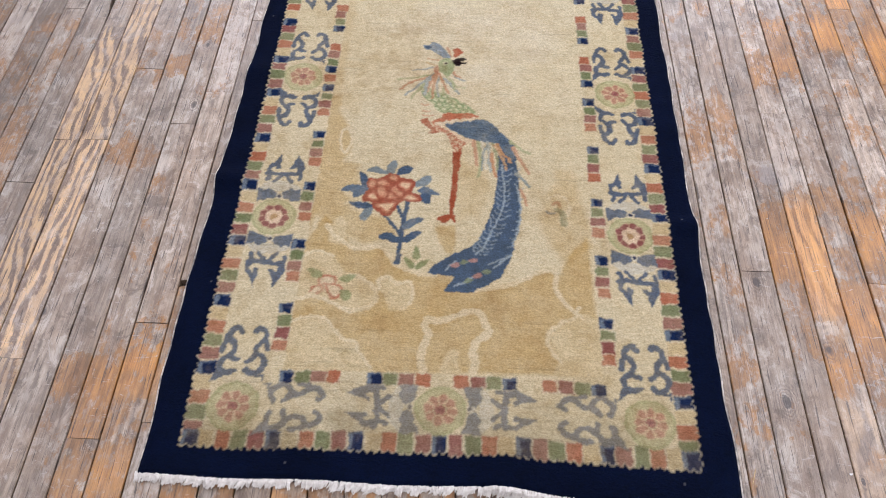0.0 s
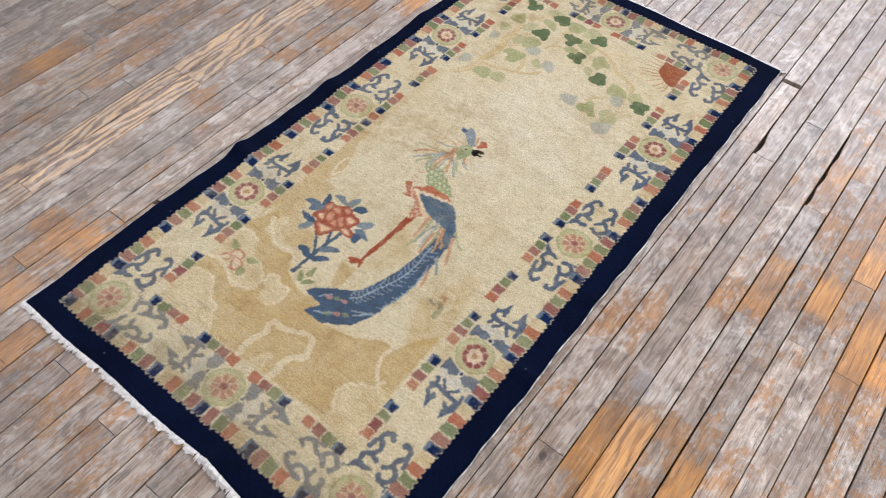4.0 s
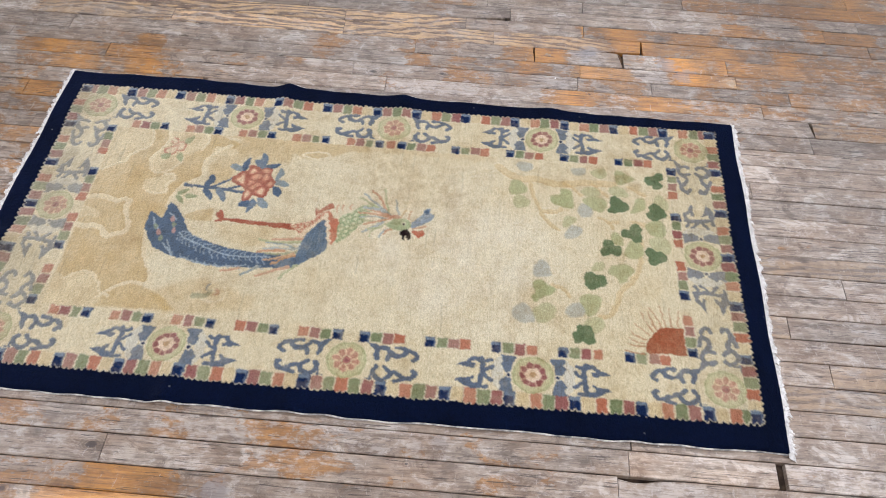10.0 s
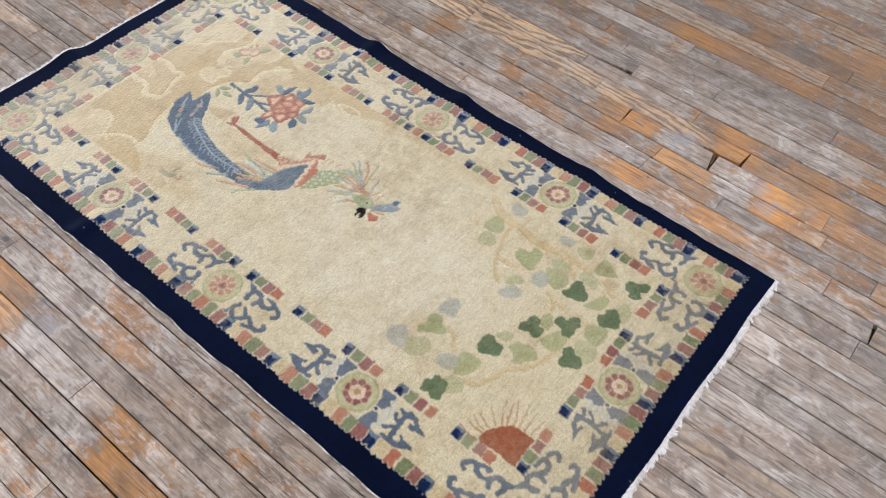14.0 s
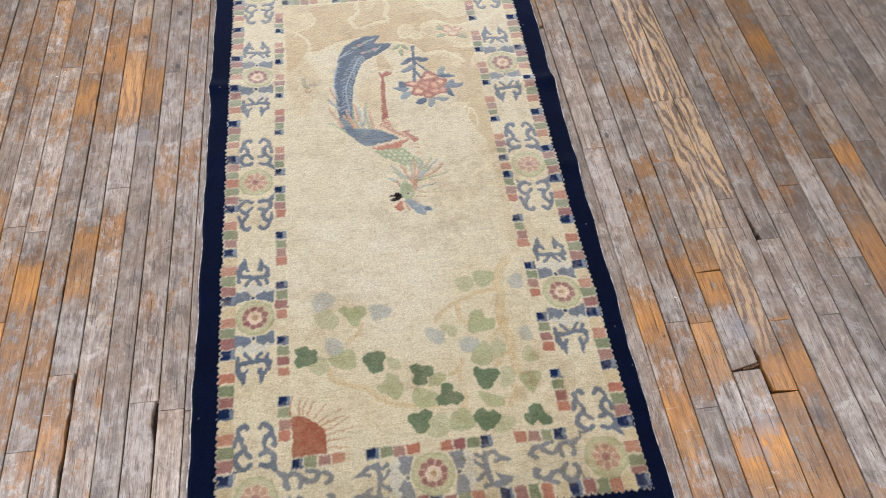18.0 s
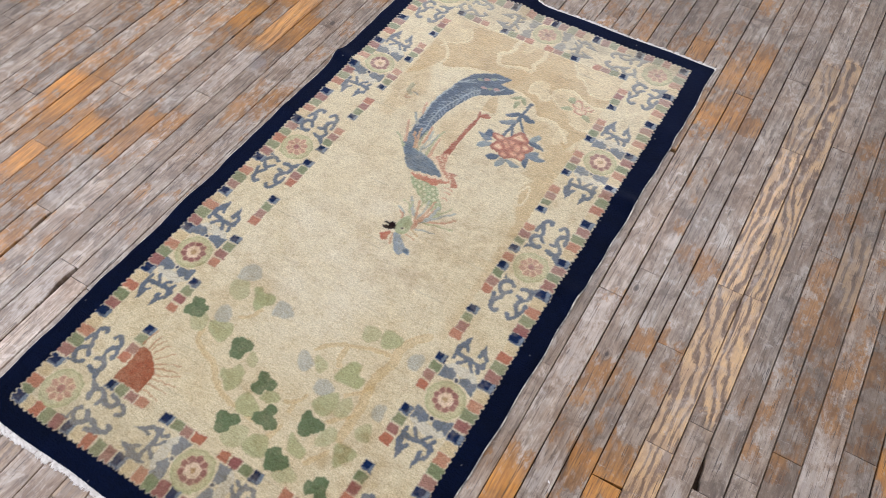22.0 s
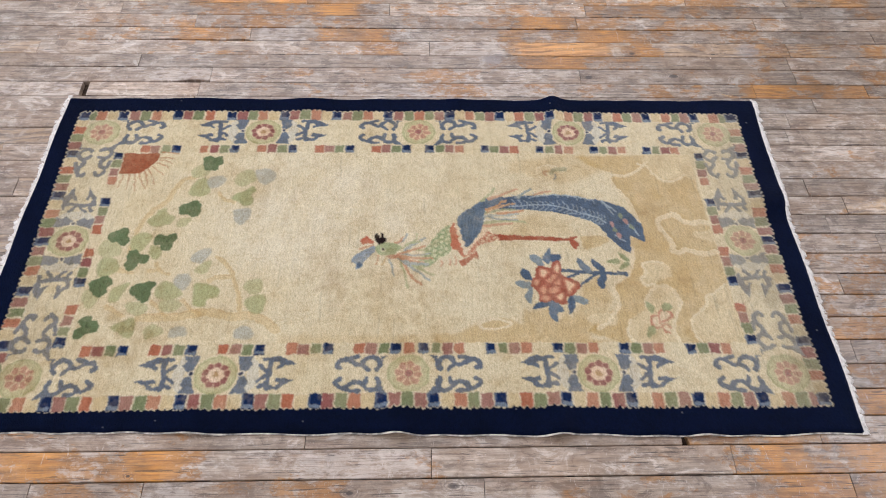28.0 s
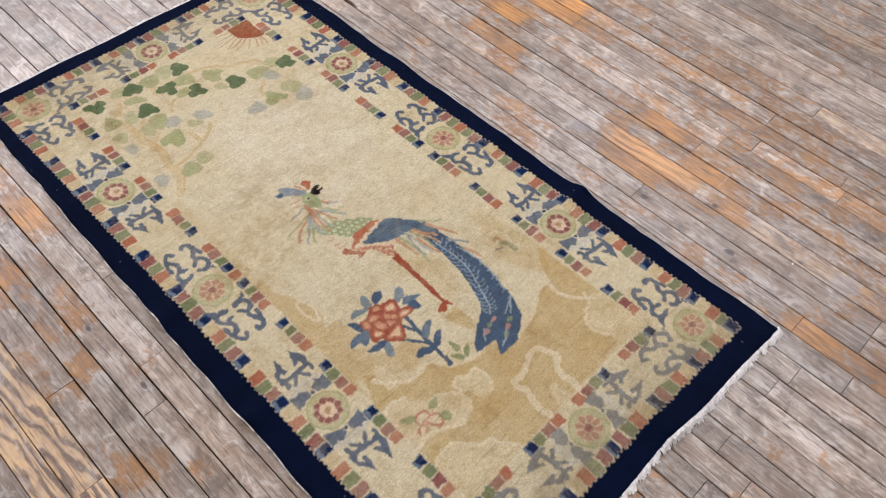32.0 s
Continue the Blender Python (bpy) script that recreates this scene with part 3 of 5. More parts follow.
# golden wash and pale clouds at one end of the field
GOLD = (([(-280, -465), (-237, -367), (-207, -397), (-175, -435), (-149, -436), (-129, -431), (-107, -452), (-89, -474), (-48, -488), (7, -491), (9, -525), (59, -518), (98, -504), (128, -494), (153, -475), (179, -464), (198, -475), (209, -453), (227, -413), (253, -385), (262, -675), (-262, -695), (-269, -582)], 0.66, 3),
        ([(-269, -257), (-190, -245), (-179, -293), (-218, -303), (-188, -323), (-201, -337), (-168, -360), (-115, -366), (-101, -404), (-135, -424), (-160, -430), (-191, -416), (-218, -392), (-253, -367), (-267, -446), (-280, -465)], 0.5, 6),
        ([(-277, -44), (-242, -50), (-244, -92), (-217, -139), (-203, -195), (-220, -231), (-181, -239), (-224, -254), (-269, -257)], 0.52, 4),
        ([(201, -221), (231, -219), (238, -262), (260, -358), (262, -410), (209, -453), (185, -417), (165, -373), (174, -324)], 0.4, 8),
        ([(-279, 266), (-244, 268), (-245, 148), (-247, 54), (-246, -42), (-272, -44), (-271, 89)], 0.3, 6),
        ([(-27, -382), (9, -377), (11, -417), (6, -441), (-5, -441), (-19, -419)], 0.72, 2),
        ([(7, -207), (63, -233), (72, -290), (55, -348), (13, -364), (5, -281)], 0.3, 8))
kept_dye, kept_part = DYE.copy(), PART.copy()
for pts, deep, soft in GOLD:
    blob(pts, TAN, None, False, deep, soft)
mottle = np.clip(0.5 + 0.5 * smooth_noise(55, 8) + 0.3 * smooth_noise(22, 9), 0, 1)[..., None] * 0.5 * (PART == field)[..., None]
DYE = DYE * (1 - mottle) + (0.55 * DYE + 0.45 * np.array(CREAM)) * mottle
PALE, RIM = S(224, 208, 170), S(234, 222, 190)
CLOUDS = ([(-268, -507), (-269, -461), (-241, -447), (-208, -462), (-182, -493), (-153, -502), (-130, -524), (-127, -551), (-145, -568), (-180, -568), (-206, -553), (-241, -547), (-263, -554)],
          [(-123, -509), (-113, -498), (-103, -502), (-87, -511), (-67, -506), (-59, -527), (-62, -550), (-73, -567), (-97, -568), (-105, -547), (-118, -524)],
          [(-270, -601), (-250, -589), (-227, -584), (-207, -588), (-190, -607), (-172, -627), (-152, -631), (-143, -649), (-135, -662), (-119, -681), (-113, -699), (-261, -697), (-269, -632)],
          [(-3, -686), (1, -659), (14, -639), (26, -646), (23, -663), (31, -683)],
          [(187, -678), (193, -652), (180, -633), (172, -611), (180, -592), (200, -573), (225, -560), (256, -561), (264, -646), (270, -677)],
          [(181, -298), (197, -288), (216, -293), (223, -313), (220, -337), (208, -360), (197, -349), (184, -339)],
          [(-221, -425), (-223, -403), (-216, -373), (-201, -371), (-192, -396), (-194, -422), (-204, -433)])
for pts in CLOUDS:
    blob(pts, PALE, region("cloud", "pale cream carved cloud patch"), True, 0.8, 2)
BANDS = (([(-32, -687), (-37, -655), (-32, -629), (-27, -611), (-34, -596), (-30, -584), (-13, -585), (11, -578), (40, -563), (60, -568), (70, -589), (76, -602), (68, -612), (54, -624), (48, -642), (53, -661), (49, -682)], 14),
         ([(-229, -390), (-215, -411), (-194, -427), (-175, -440), (-149, -439), (-129, -435), (-106, -455), (-89, -475), (-48, -489), (-23, -492)], 9),
         ([(49, -519), (98, -508), (128, -496), (153, -477), (178, -468), (193, -475), (191, -503), (202, -527), (218, -549), (234, -562)], 8),
         ([(-265, -555), (-237, -546), (-201, -555), (-180, -569), (-150, -571), (-127, -557), (-125, -530), (-148, -506), (-174, -498)], 8),
         ([(-118, -526), (-122, -508), (-109, -499), (-88, -511), (-66, -508), (-60, -528), (-64, -554)], 7),
         ([(-268, -600), (-250, -591), (-226, -585), (-205, -589), (-189, -608), (-171, -628), (-149, -633), (-142, -651), (-118, -681)], 6),
         ([(195, -652), (180, -633), (173, -611), (181, -592), (201, -574), (223, -562), (228, -542)], 7),
         ([(183, -298), (198, -288), (216, -294), (223, -314), (220, -340)], 6),
         ([(-268, -464), (-241, -449), (-209, -458)], 6),
         ([(-230, -150), (-219, -140), (-209, -166), (-211, -196), (-221, -208), (-230, -179), (-230, -150)], 6))
for pts, wide in BANDS:
    stroke(pts, wide, RIM, region("cloud_band", "pale carved cloud outline"), 0.72)
curl = region("cloud_curl", "thin grey green curl")
for pts, wide, dye in (([(198, -324), (210, -335), (211, -357)], 9, S(150, 150, 116)), ([(191, -311), (199, -305), (204, -313)], 5, S(196, 150, 118)), ([(178, -329), (186, -334), (195, -334)], 4, S(140, 148, 150))):
    stroke(pts, wide * 1.3, dye, curl, 0.9)
bud = region("cloud_blossom", "small faded pink blossom with sage leaves")
blob([(-240, -536), (-232, -523), (-222, -523), (-227, -510), (-218, -502), (-203, -502), (-198, -512), (-186, -525), (-185, -540), (-193, -549), (-208, -538), (-222, -533), (-231, -541)], S(228, 208, 176), bud, True, 0.9)
PETALS = ([(-224, -524), (-227, -510), (-217, -502), (-203, -503), (-198, -513), (-202, -519), (-216, -520)], [(-240, -536), (-233, -524), (-222, -524), (-218, -533), (-227, -540)], [(-200, -519), (-187, -525), (-185, -540), (-195, -549), (-205, -540), (-212, -526)])
for pts in PETALS:
    stroke(pts, 5, S(192, 118, 92), bud, 0.85)
for pts in ([(-252, -489), (-240, -488), (-226, -495), (-223, -507), (-237, -506)], [(-187, -532), (-173, -531), (-166, -543), (-177, -553), (-185, -544)], [(-193, -506), (-176, -496), (-163, -502), (-180, -515)]):
    blob(pts, S(148, 158, 112), bud, True, 0.8)

outside = ~frame_mask(262, 688)
DYE[outside], PART[outside] = kept_dye[outside], kept_part[outside]

# long tail and plain coloured plumage shapes
plume = region("tail_plume", "long curved slate blue plume with pale veins")
blob([(91, -162), (85, -231), (83, -275), (81, -306), (72, -348), (59, -391), (44, -417), (21, -433), (-4, -450), (-28, -471), (-36, -488), (-25, -491), (2, -491), (11, -494), (4, -507), (-3, -523), (7, -526), (41, -523), (60, -513), (93, -488), (110, -451), (120, -409), (128, -369), (132, -330), (129, -286), (124, -228), (117, -171), (103, -153)], TAIL, plume)
VEIN = S(164, 180, 190)
SPINES = ([(95, -216), (98, -259), (100, -295), (95, -333), (85, -365), (74, -393), (62, -422), (49, -440)],
          [(122, -265), (128, -300), (130, -334), (125, -375), (116, -415)],
          [(107, -442), (96, -453), (83, -469)],
          [(12, -458), (6, -465), (-3, -479)],
          [(46, -490), (28, -504), (14, -510)],
          [(113, -438), (88, -452), (73, -460)])
for pts in SPINES:
    stroke(pts, 3.4, VEIN, plume, 0.95)
BARBS = ([(95, -216), (98, -259), (100, -295), (95, -333), (85, -365), (74, -393), (62, -422), (49, -440)], [(113, -214), (119, -265), (120, -315), (116, -363), (107, -403), (98, -443)])
for far_side, path in enumerate(BARBS):
    line = spline(path)
    for k in range(2, len(line) - 1, 2 if far_side == 0 else 3):
        d = line[min(k + 1, len(line) - 1)] - line[k - 1]
        d = d / np.hypot(*d)
        side = np.array([-d[1], d[0]])
        for s in (-1, 1) if far_side == 0 else (1,):
            j = rug_rng.uniform(0.6, 1.3)
            stroke([line[k] + side * s * 3 + d * 2, line[k] + side * s * (8 * j) + d * 2, line[k] + side * s * 14 * j - d * 5], 2.3, VEIN, plume, 0.75)
for k, (x, y) in enumerate([(44, -453), (28, -459), (12, -466), (68, -477), (52, -487), (36, -498)]):
    blob([(x - 9, y - 3), (x, y - 6), (x + 9, y), (x, y + 5)], S(196, 150, 140) if k % 2 == 0 else S(140, 152, 120), plume, True, 0.85)
wing = region("wing_shape", "slate blue wing shape")
blob([(-34, -120), (-9, -109), (26, -102), (49, -95), (65, -101), (82, -118), (100, -139), (115, -156), (123, -180), (113, -206), (102, -187), (91, -170), (78, -161), (51, -159), (30, -155), (11, -143), (-12, -130)], S(104, 122, 138), wing)
for k in range(6):
    pts = np.array([(-25, -117), (20, -110), (63, -109), (91, -136), (111, -165)]) * (1 - k / 6) + np.array([(-7, -131), (28, -149), (57, -154), (79, -155), (99, -173)]) * k / 6
    stroke(pts, 2.4, S(74, 94, 116), wing, 0.8)
leg = region("leg_shape", "brick red stalk shape")
blob([(-3, -189), (13, -188), (11, -221), (9, -259), (9, -295), (9, -306), (5, -323), (5, -348), (11, -366), (6, -371), (-1, -362), (-8, -372), (-15, -371), (-21, -366), (-28, -364), (-24, -358), (-11, -351), (-4, -348), (-5, -317), (-4, -303), (-3, -281), (-2, -238)], S(166, 84, 56), leg)
PLUMES = (
    ([(37, -159), (42, -189), (45, -222)], SALMON, 8),
    ([(46, -161), (53, -204), (49, -252)], PALEGREEN, 8),
    ([(54, -160), (59, -196), (63, -230)], S(220, 216, 194), 8),
    ([(66, -160), (69, -202), (72, -238)], S(172, 180, 174), 8),
    ([(74, -190), (76, -224), (82, -249)], S(206, 150, 112), 8),
    ([(76, -164), (85, -201), (85, -231)], S(150, 158, 124), 7),
    ([(78, -167), (91, -192), (100, -214), (103, -230)], S(208, 168, 128), 6),
    ([(85, -164), (96, -188), (112, -209)], S(200, 150, 104), 8),
    ([(111, -153), (128, -170), (148, -185)], PALEGREEN, 8),
    ([(117, -171), (128, -200), (147, -236)], SALMON, 9),
    ([(122, -240), (135, -252), (147, -271)], S(136, 152, 156), 8),
    ([(130, -279), (138, -299), (142, -318)], SALMON, 7),
    ([(65, -166), (58, -187), (54, -233)], S(140, 156, 160), 5),
)
for pts, dye, wide in PLUMES:
    stroke(pts, wide, dye, region("small_plume", "thin faded plume"), 0.92, 0.7)
breast = region("breast_shape", "cream patch with brick red scales")
blob([(-51, -125), (-36, -115), (-26, -111), (-14, -128), (11, -145), (37, -157), (19, -172), (8, -189), (-2, -189), (-10, -165), (-23, -141), (-41, -137)], S(228, 206, 174), breast)
inside = PART == breast
for k in range(12):
    for i in range(5):
        x, y = -62 + k * 8.6 + 4.3 * (i % 2), -104 - k * 7.0 - i * 8.5
        arc = (np.abs(np.hypot(U - x, V - y) - 4.8) < 1.3) & (V - y > -2.5)
        DYE[arc & inside] = S(190, 116, 88)
blob([(-73, -108), (-60, -101), (-50, -118), (-42, -134), (-33, -136), (-43, -143), (-56, -144), (-51, -134), (-64, -122)], S(176, 102, 74), breast)
neck = region("neck_shape", "sage green patch with pale scales")
blob([(-80, -7), (-73, -37), (-52, -60), (-38, -79), (-21, -85), (39, -84), (32, -66), (10, -49), (-9, -36), (-29, -23), (-51, -15)], S(194, 198, 156), neck)
inside = PART == neck
for i in range(6):
    for k in range(9):
        x, y = -76 + k * 13.5 + (i % 2) * 6.7 + i * 2, -18 - i * 13 - k * 1.2
        far = np.hypot((U - x), (V - y) * 1.15)
        DYE[(far < 5.2) & inside] = S(210, 210, 174)
        DYE[(np.abs(far - 6.2) < 1.3) & inside] = S(148, 166, 122)
for pts in ([(-74, -61), (-67, -64), (-60, -62)], [(-71, -80), (-61, -82), (-55, -80)], [(-68, -93), (-56, -94), (-47, -91)]):
    stroke(pts, 4.5, SALMON, region("small_plume", "thin faded plume"), 0.85, 0.6)
blob([(-51, -109), (-30, -97), (-27, -87), (2, -82), (35, -81), (48, -86), (43, -92), (33, -89), (26, -96), (16, -93), (8, -101), (-2, -98), (-11, -105), (-23, -103), (-32, -111), (-44, -111), (-45, -121)], S(196, 118, 88), region("collar_band", "salmon band"), False)
blob([(-45, -121), (-41, -111), (-32, -113), (-23, -105), (-11, -107), (-2, -100), (8, -102), (16, -94), (26, -97), (33, -90), (47, -90), (49, -95), (40, -98), (31, -105), (21, -101), (12, -108), (0, -106), (-9, -114), (-18, -111), (-27, -119)], S(232, 214, 186), region("collar_band", "pale band"), False, 0.9)
RUFF = (
    ([(-45, 53), (-70, 49), (-99, 41)], 1, 5),
    ([(-56, 28), (-92, 18), (-129, 9)], 2, 6),
    ([(-45, 44), (-62, 21), (-92, 8), (-122, -20)], 0, 7),
    ([(-53, 31), (-79, 0), (-110, -37)], 1, 7),
    ([(-71, 1), (-86, -24), (-97, -44)], 2, 6),
    ([(-50, 31), (-65, 2), (-69, -30)], 1, 13),
    ([(-48, 38), (-51, -1), (-54, -41)], 0, 8),
    ([(-40, 28), (-44, -3), (-40, -35)], 1, 6),
    ([(-38, 26), (-29, -3), (-31, -30)], 2, 7),
    ([(-43, 35), (-31, 4), (-20, -24)], 0, 7),
    ([(-32, 21), (-13, -1), (3, -24)], 1, 7),
    ([(-19, 19), (-5, -1), (14, -7)], 2, 6),
    ([(-26, 27), (-13, 6), (-5, -14)], 2, 6),
    ([(-10, 34), (1, 20), (15, 17)], 1, 6),
    ([(-17, 48), (-6, 32), (7, 24)], 0, 6),
    ([(-50, 31), (-59, 2), (-63, -22)], 0, 6),
    ([(-27, 120), (-21, 104), (-18, 89)], 0, 6),
    ([(-68, 81), (-58, 79), (-45, 76)], 0, 5),
    ([(-72, 68), (-59, 63), (-47, 60)], 3, 5),
)
for pts, k, wide in RUFF:
    stroke(pts, wide, (S(206, 158, 126), S(168, 176, 172), S(180, 184, 142), S(212, 186, 142))[k], region("ruff_plume", "thin ruff plume"), 0.92, 0.7)
headpid = region("head_shape", "sage green round shape")
blob([(-44, 56), (-42, 72), (-33, 83), (-19, 82), (-11, 70), (-11, 52), (-16, 32), (-27, 29), (-38, 39)], S(168, 178, 136), headpid)
blob([(-53, 45), (-47, 63), (-41, 46), (-45, 28)], S(198, 136, 110), headpid, True, 0.8)
disc(-30, 68, 5.5, S(206, 204, 170), headpid)
disc(-29, 68, 3.2, DARK, headpid)
dark = region("dark_shape", "near black pointed shape")
blob([(-15, 78), (-3, 87), (12, 90), (17, 84), (9, 79), (1, 75), (18, 75), (17, 70), (5, 68), (-7, 59), (-12, 68)], DARK, dark, False)
blob([(-15, 111), (-7, 120), (1, 115), (11, 106), (1, 100), (-6, 89), (-13, 89), (-12, 102)], S(188, 102, 74), region("comb_shape", "orange red rounded shape"))
blob([(-19, 89), (-33, 85), (-48, 96), (-61, 108), (-77, 112), (-81, 123), (-67, 125), (-64, 136), (-47, 131), (-35, 116)], S(148, 162, 174), region("crest_plume", "soft faded crest plume"))
blob([(-78, 118), (-70, 123), (-59, 118), (-69, 112)], S(84, 104, 126), region("crest_plume", "soft faded crest plume"))

# the flowering stem
stemdye = S(80, 98, 120)
stem = region("stem", "slate blue flower stem")
for pts, wide in (([(-82, -323), (-87, -350), (-89, -384), (-91, -410), (-91, -443), (-93, -467)], 9), ([(-103, -339), (-95, -355), (-88, -370)], 7), ([(-126, -358), (-110, -379), (-95, -398)], 7)):
    stroke(pts, wide, stemdye, stem)
LEAVES = (
    ([(-182, -255), (-170, -262), (-165, -276), (-165, -294), (-175, -288), (-181, -272)], 2),
    ([(-216, -305), (-200, -291), (-176, -290), (-158, -297), (-168, -311), (-187, -321), (-193, -308)], 1),
    ([(-195, -333), (-171, -331), (-149, -339), (-153, -349), (-170, -348), (-184, -344)], 2),
    ([(-149, -342), (-151, -361), (-161, -377), (-172, -367), (-169, -354)], 0),
    ([(-168, -251), (-153, -241), (-136, -248), (-124, -259), (-146, -258)], 0),
    ([(-120, -222), (-111, -226), (-112, -245), (-122, -259), (-133, -247)], 0),
    ([(-112, -257), (-105, -241), (-93, -234), (-76, -238), (-86, -252), (-100, -258)], 2),
    ([(-73, -284), (-63, -265), (-44, -256), (-45, -277), (-58, -286)], 0),
    ([(-68, -295), (-51, -286), (-35, -294), (-24, -306), (-43, -305), (-60, -303)], 1),
    ([(-61, -306), (-49, -301), (-40, -312), (-42, -328), (-53, -327), (-61, -317)], 2),
    ([(-91, -387), (-82, -370), (-64, -361), (-50, -365), (-66, -380), (-81, -391)], 1),
    ([(-132, -413), (-117, -401), (-101, -406), (-87, -417), (-98, -425), (-114, -421)], 2),
    ([(-91, -418), (-80, -402), (-62, -394), (-54, -397), (-64, -410), (-78, -421)], 2),
)
for pts, k in LEAVES:
    blob(pts, (S(134, 148, 154), S(102, 120, 138), S(78, 98, 122))[k], region("leaf", "slate blue pointed leaf"))
for pts in ([(-61, -428), (-52, -445), (-54, -458), (-65, -457), (-66, -443)], [(-81, -454), (-65, -464), (-61, -480), (-74, -473)], [(-60, -475), (-50, -463), (-32, -458), (-42, -472), (-56, -481)]):
    blob(pts, S(140, 150, 104), region("leaf", "sage green small leaf"), True, 0.92)
bloom = region("peony", "brick red many-petalled bloom with cream hearts")
blob([(-166, -282), (-162, -271), (-147, -271), (-130, -262), (-124, -257), (-107, -258), (-98, -266), (-78, -268), (-72, -277), (-75, -291), (-77, -301), (-64, -307), (-58, -321), (-75, -326), (-94, -325), (-102, -335), (-107, -348), (-119, -362), (-137, -355), (-149, -342), (-155, -331), (-171, -329), (-168, -310), (-163, -300)], S(166, 90, 68), bloom)
BLOOM = (
    [(-163, -281), (-158, -274), (-149, -277), (-149, -292), (-155, -299), (-161, -294)],
    [(-146, -278), (-134, -272), (-124, -279), (-123, -288), (-135, -290), (-145, -287)],
    [(-127, -266), (-116, -261), (-106, -267), (-112, -277), (-122, -273)],
    [(-105, -277), (-90, -272), (-77, -277), (-80, -293), (-89, -301), (-95, -295), (-105, -286)],
    [(-119, -294), (-111, -285), (-102, -296), (-93, -307), (-99, -315), (-109, -309)],
    [(-147, -296), (-137, -292), (-128, -297), (-126, -317), (-137, -318), (-144, -309)],
    [(-123, -303), (-114, -308), (-106, -320), (-118, -323), (-124, -318)],
    [(-163, -315), (-153, -305), (-144, -313), (-141, -324), (-155, -326)],
    [(-95, -318), (-84, -307), (-70, -310), (-62, -320), (-80, -323)],
    [(-148, -335), (-128, -330), (-107, -325), (-104, -333), (-112, -346), (-121, -357), (-134, -351)],
)
for k, pts in enumerate(BLOOM):
    p = np.array(pts, float)
    mid = p.mean(0)
    blob(mid + (p - mid) * 0.87, S(204, 138, 110), bloom, True, 0.95)
    blob(mid + (p - mid) * (0.62, 0.5), S(232, 202, 166) if k in (3, 7, 8, 9) else S(214, 160, 128), bloom, True, 0.9)

# boughs, trefoil leaves and the red sun at the other end
BOUGHS = (
    ([(182, 517), (176, 537), (143, 554), (113, 562), (86, 587), (55, 604), (14, 612), (-31, 616)], 12),
    ([(-229, 275), (-208, 303), (-196, 334), (-199, 364), (-191, 399), (-187, 423), (-192, 458), (-198, 485), (-197, 519), (-198, 556)], 20),
    ([(-47, 425), (-66, 403), (-90, 387), (-121, 374), (-151, 362), (-184, 354)], 10),
    ([(-99, 391), (-99, 412), (-108, 432)], 11),
    ([(-62, 552), (-83, 538), (-92, 519)], 8),
    ([(-80, 546), (-82, 564)], 10),
    ([(-160, 541), (-179, 520), (-195, 504)], 9),
    ([(-169, 631), (-183, 610), (-194, 590)], 9),
    ([(136, 452), (118, 437), (108, 414)], 9),
    ([(-78, 632), (-86, 599)], 10),
    ([(-158, 478), (-178, 458), (-192, 437)], 9),
)
for pts, wide in BOUGHS:
    pid = region("bough", "pale tan carved bough")
    stroke(pts, wide, S(214, 184, 128), pid, 0.45)
    stroke(np.array(pts, float) + (wide * 0.4, 0), 1.9, S(192, 152, 104), pid, 0.38)
PALE_LEAVES = (
    ([(153, 379), (143, 369), (129, 378), (111, 370), (98, 377), (98, 393), (109, 405), (118, 421), (131, 414), (139, 396)], 0),
    ([(204, 382), (180, 373), (158, 394), (161, 416), (185, 421), (203, 404)], 2),
    ([(182, 493), (165, 478), (141, 472), (127, 484), (126, 507), (136, 518), (154, 516), (174, 506)], 1),
    ([(223, 501), (207, 480), (188, 493), (184, 517), (207, 523)], 2),
    ([(89, 561), (73, 554), (66, 538), (48, 543), (40, 565), (40, 584), (54, 594), (72, 582), (85, 574)], 1),
    ([(21, 603), (15, 577), (-6, 579), (-30, 593), (-26, 612), (3, 621)], 1),
    ([(-16, 557), (-33, 546), (-51, 554), (-40, 571), (-17, 573)], 1),
    ([(-145, 312), (-163, 305), (-189, 312), (-191, 327), (-170, 347), (-151, 342)], 1),
    ([(-106, 325), (-132, 316), (-144, 331), (-132, 355), (-111, 351)], 2),
    ([(-115, 442), (-126, 410), (-147, 407), (-153, 425), (-172, 431), (-170, 453), (-148, 458), (-118, 460)], 0),
    ([(-108, 521), (-124, 492), (-143, 482), (-154, 501), (-153, 528), (-138, 540), (-114, 533)], 1),
    ([(-155, 488), (-173, 480), (-184, 496), (-179, 520), (-159, 521)], 2),
    ([(-214, 524), (-232, 499), (-243, 515), (-249, 534), (-226, 539)], 2),
    ([(-200, 567), (-220, 560), (-241, 561), (-243, 576), (-232, 593), (-220, 609), (-209, 595)], 1),
    ([(-111, 596), (-134, 604), (-158, 611), (-157, 629), (-129, 629)], 1),
    ([(-55, 636), (-77, 628), (-96, 652), (-86, 672), (-52, 672), (-45, 654)], 1),
    ([(-5, 650), (-32, 631), (-45, 654), (-36, 679), (-2, 680)], 2),
    ([(-58, 436), (-87, 440), (-84, 465), (-65, 458)], 2),
    ([(-162, 556), (-179, 546), (-193, 562), (-182, 585), (-163, 592)], 2),
    ([(-130, 661), (-158, 653), (-175, 665), (-153, 684), (-131, 683)], 2),
    ([(63, 501), (42, 507), (37, 527), (58, 527)], 2),
)
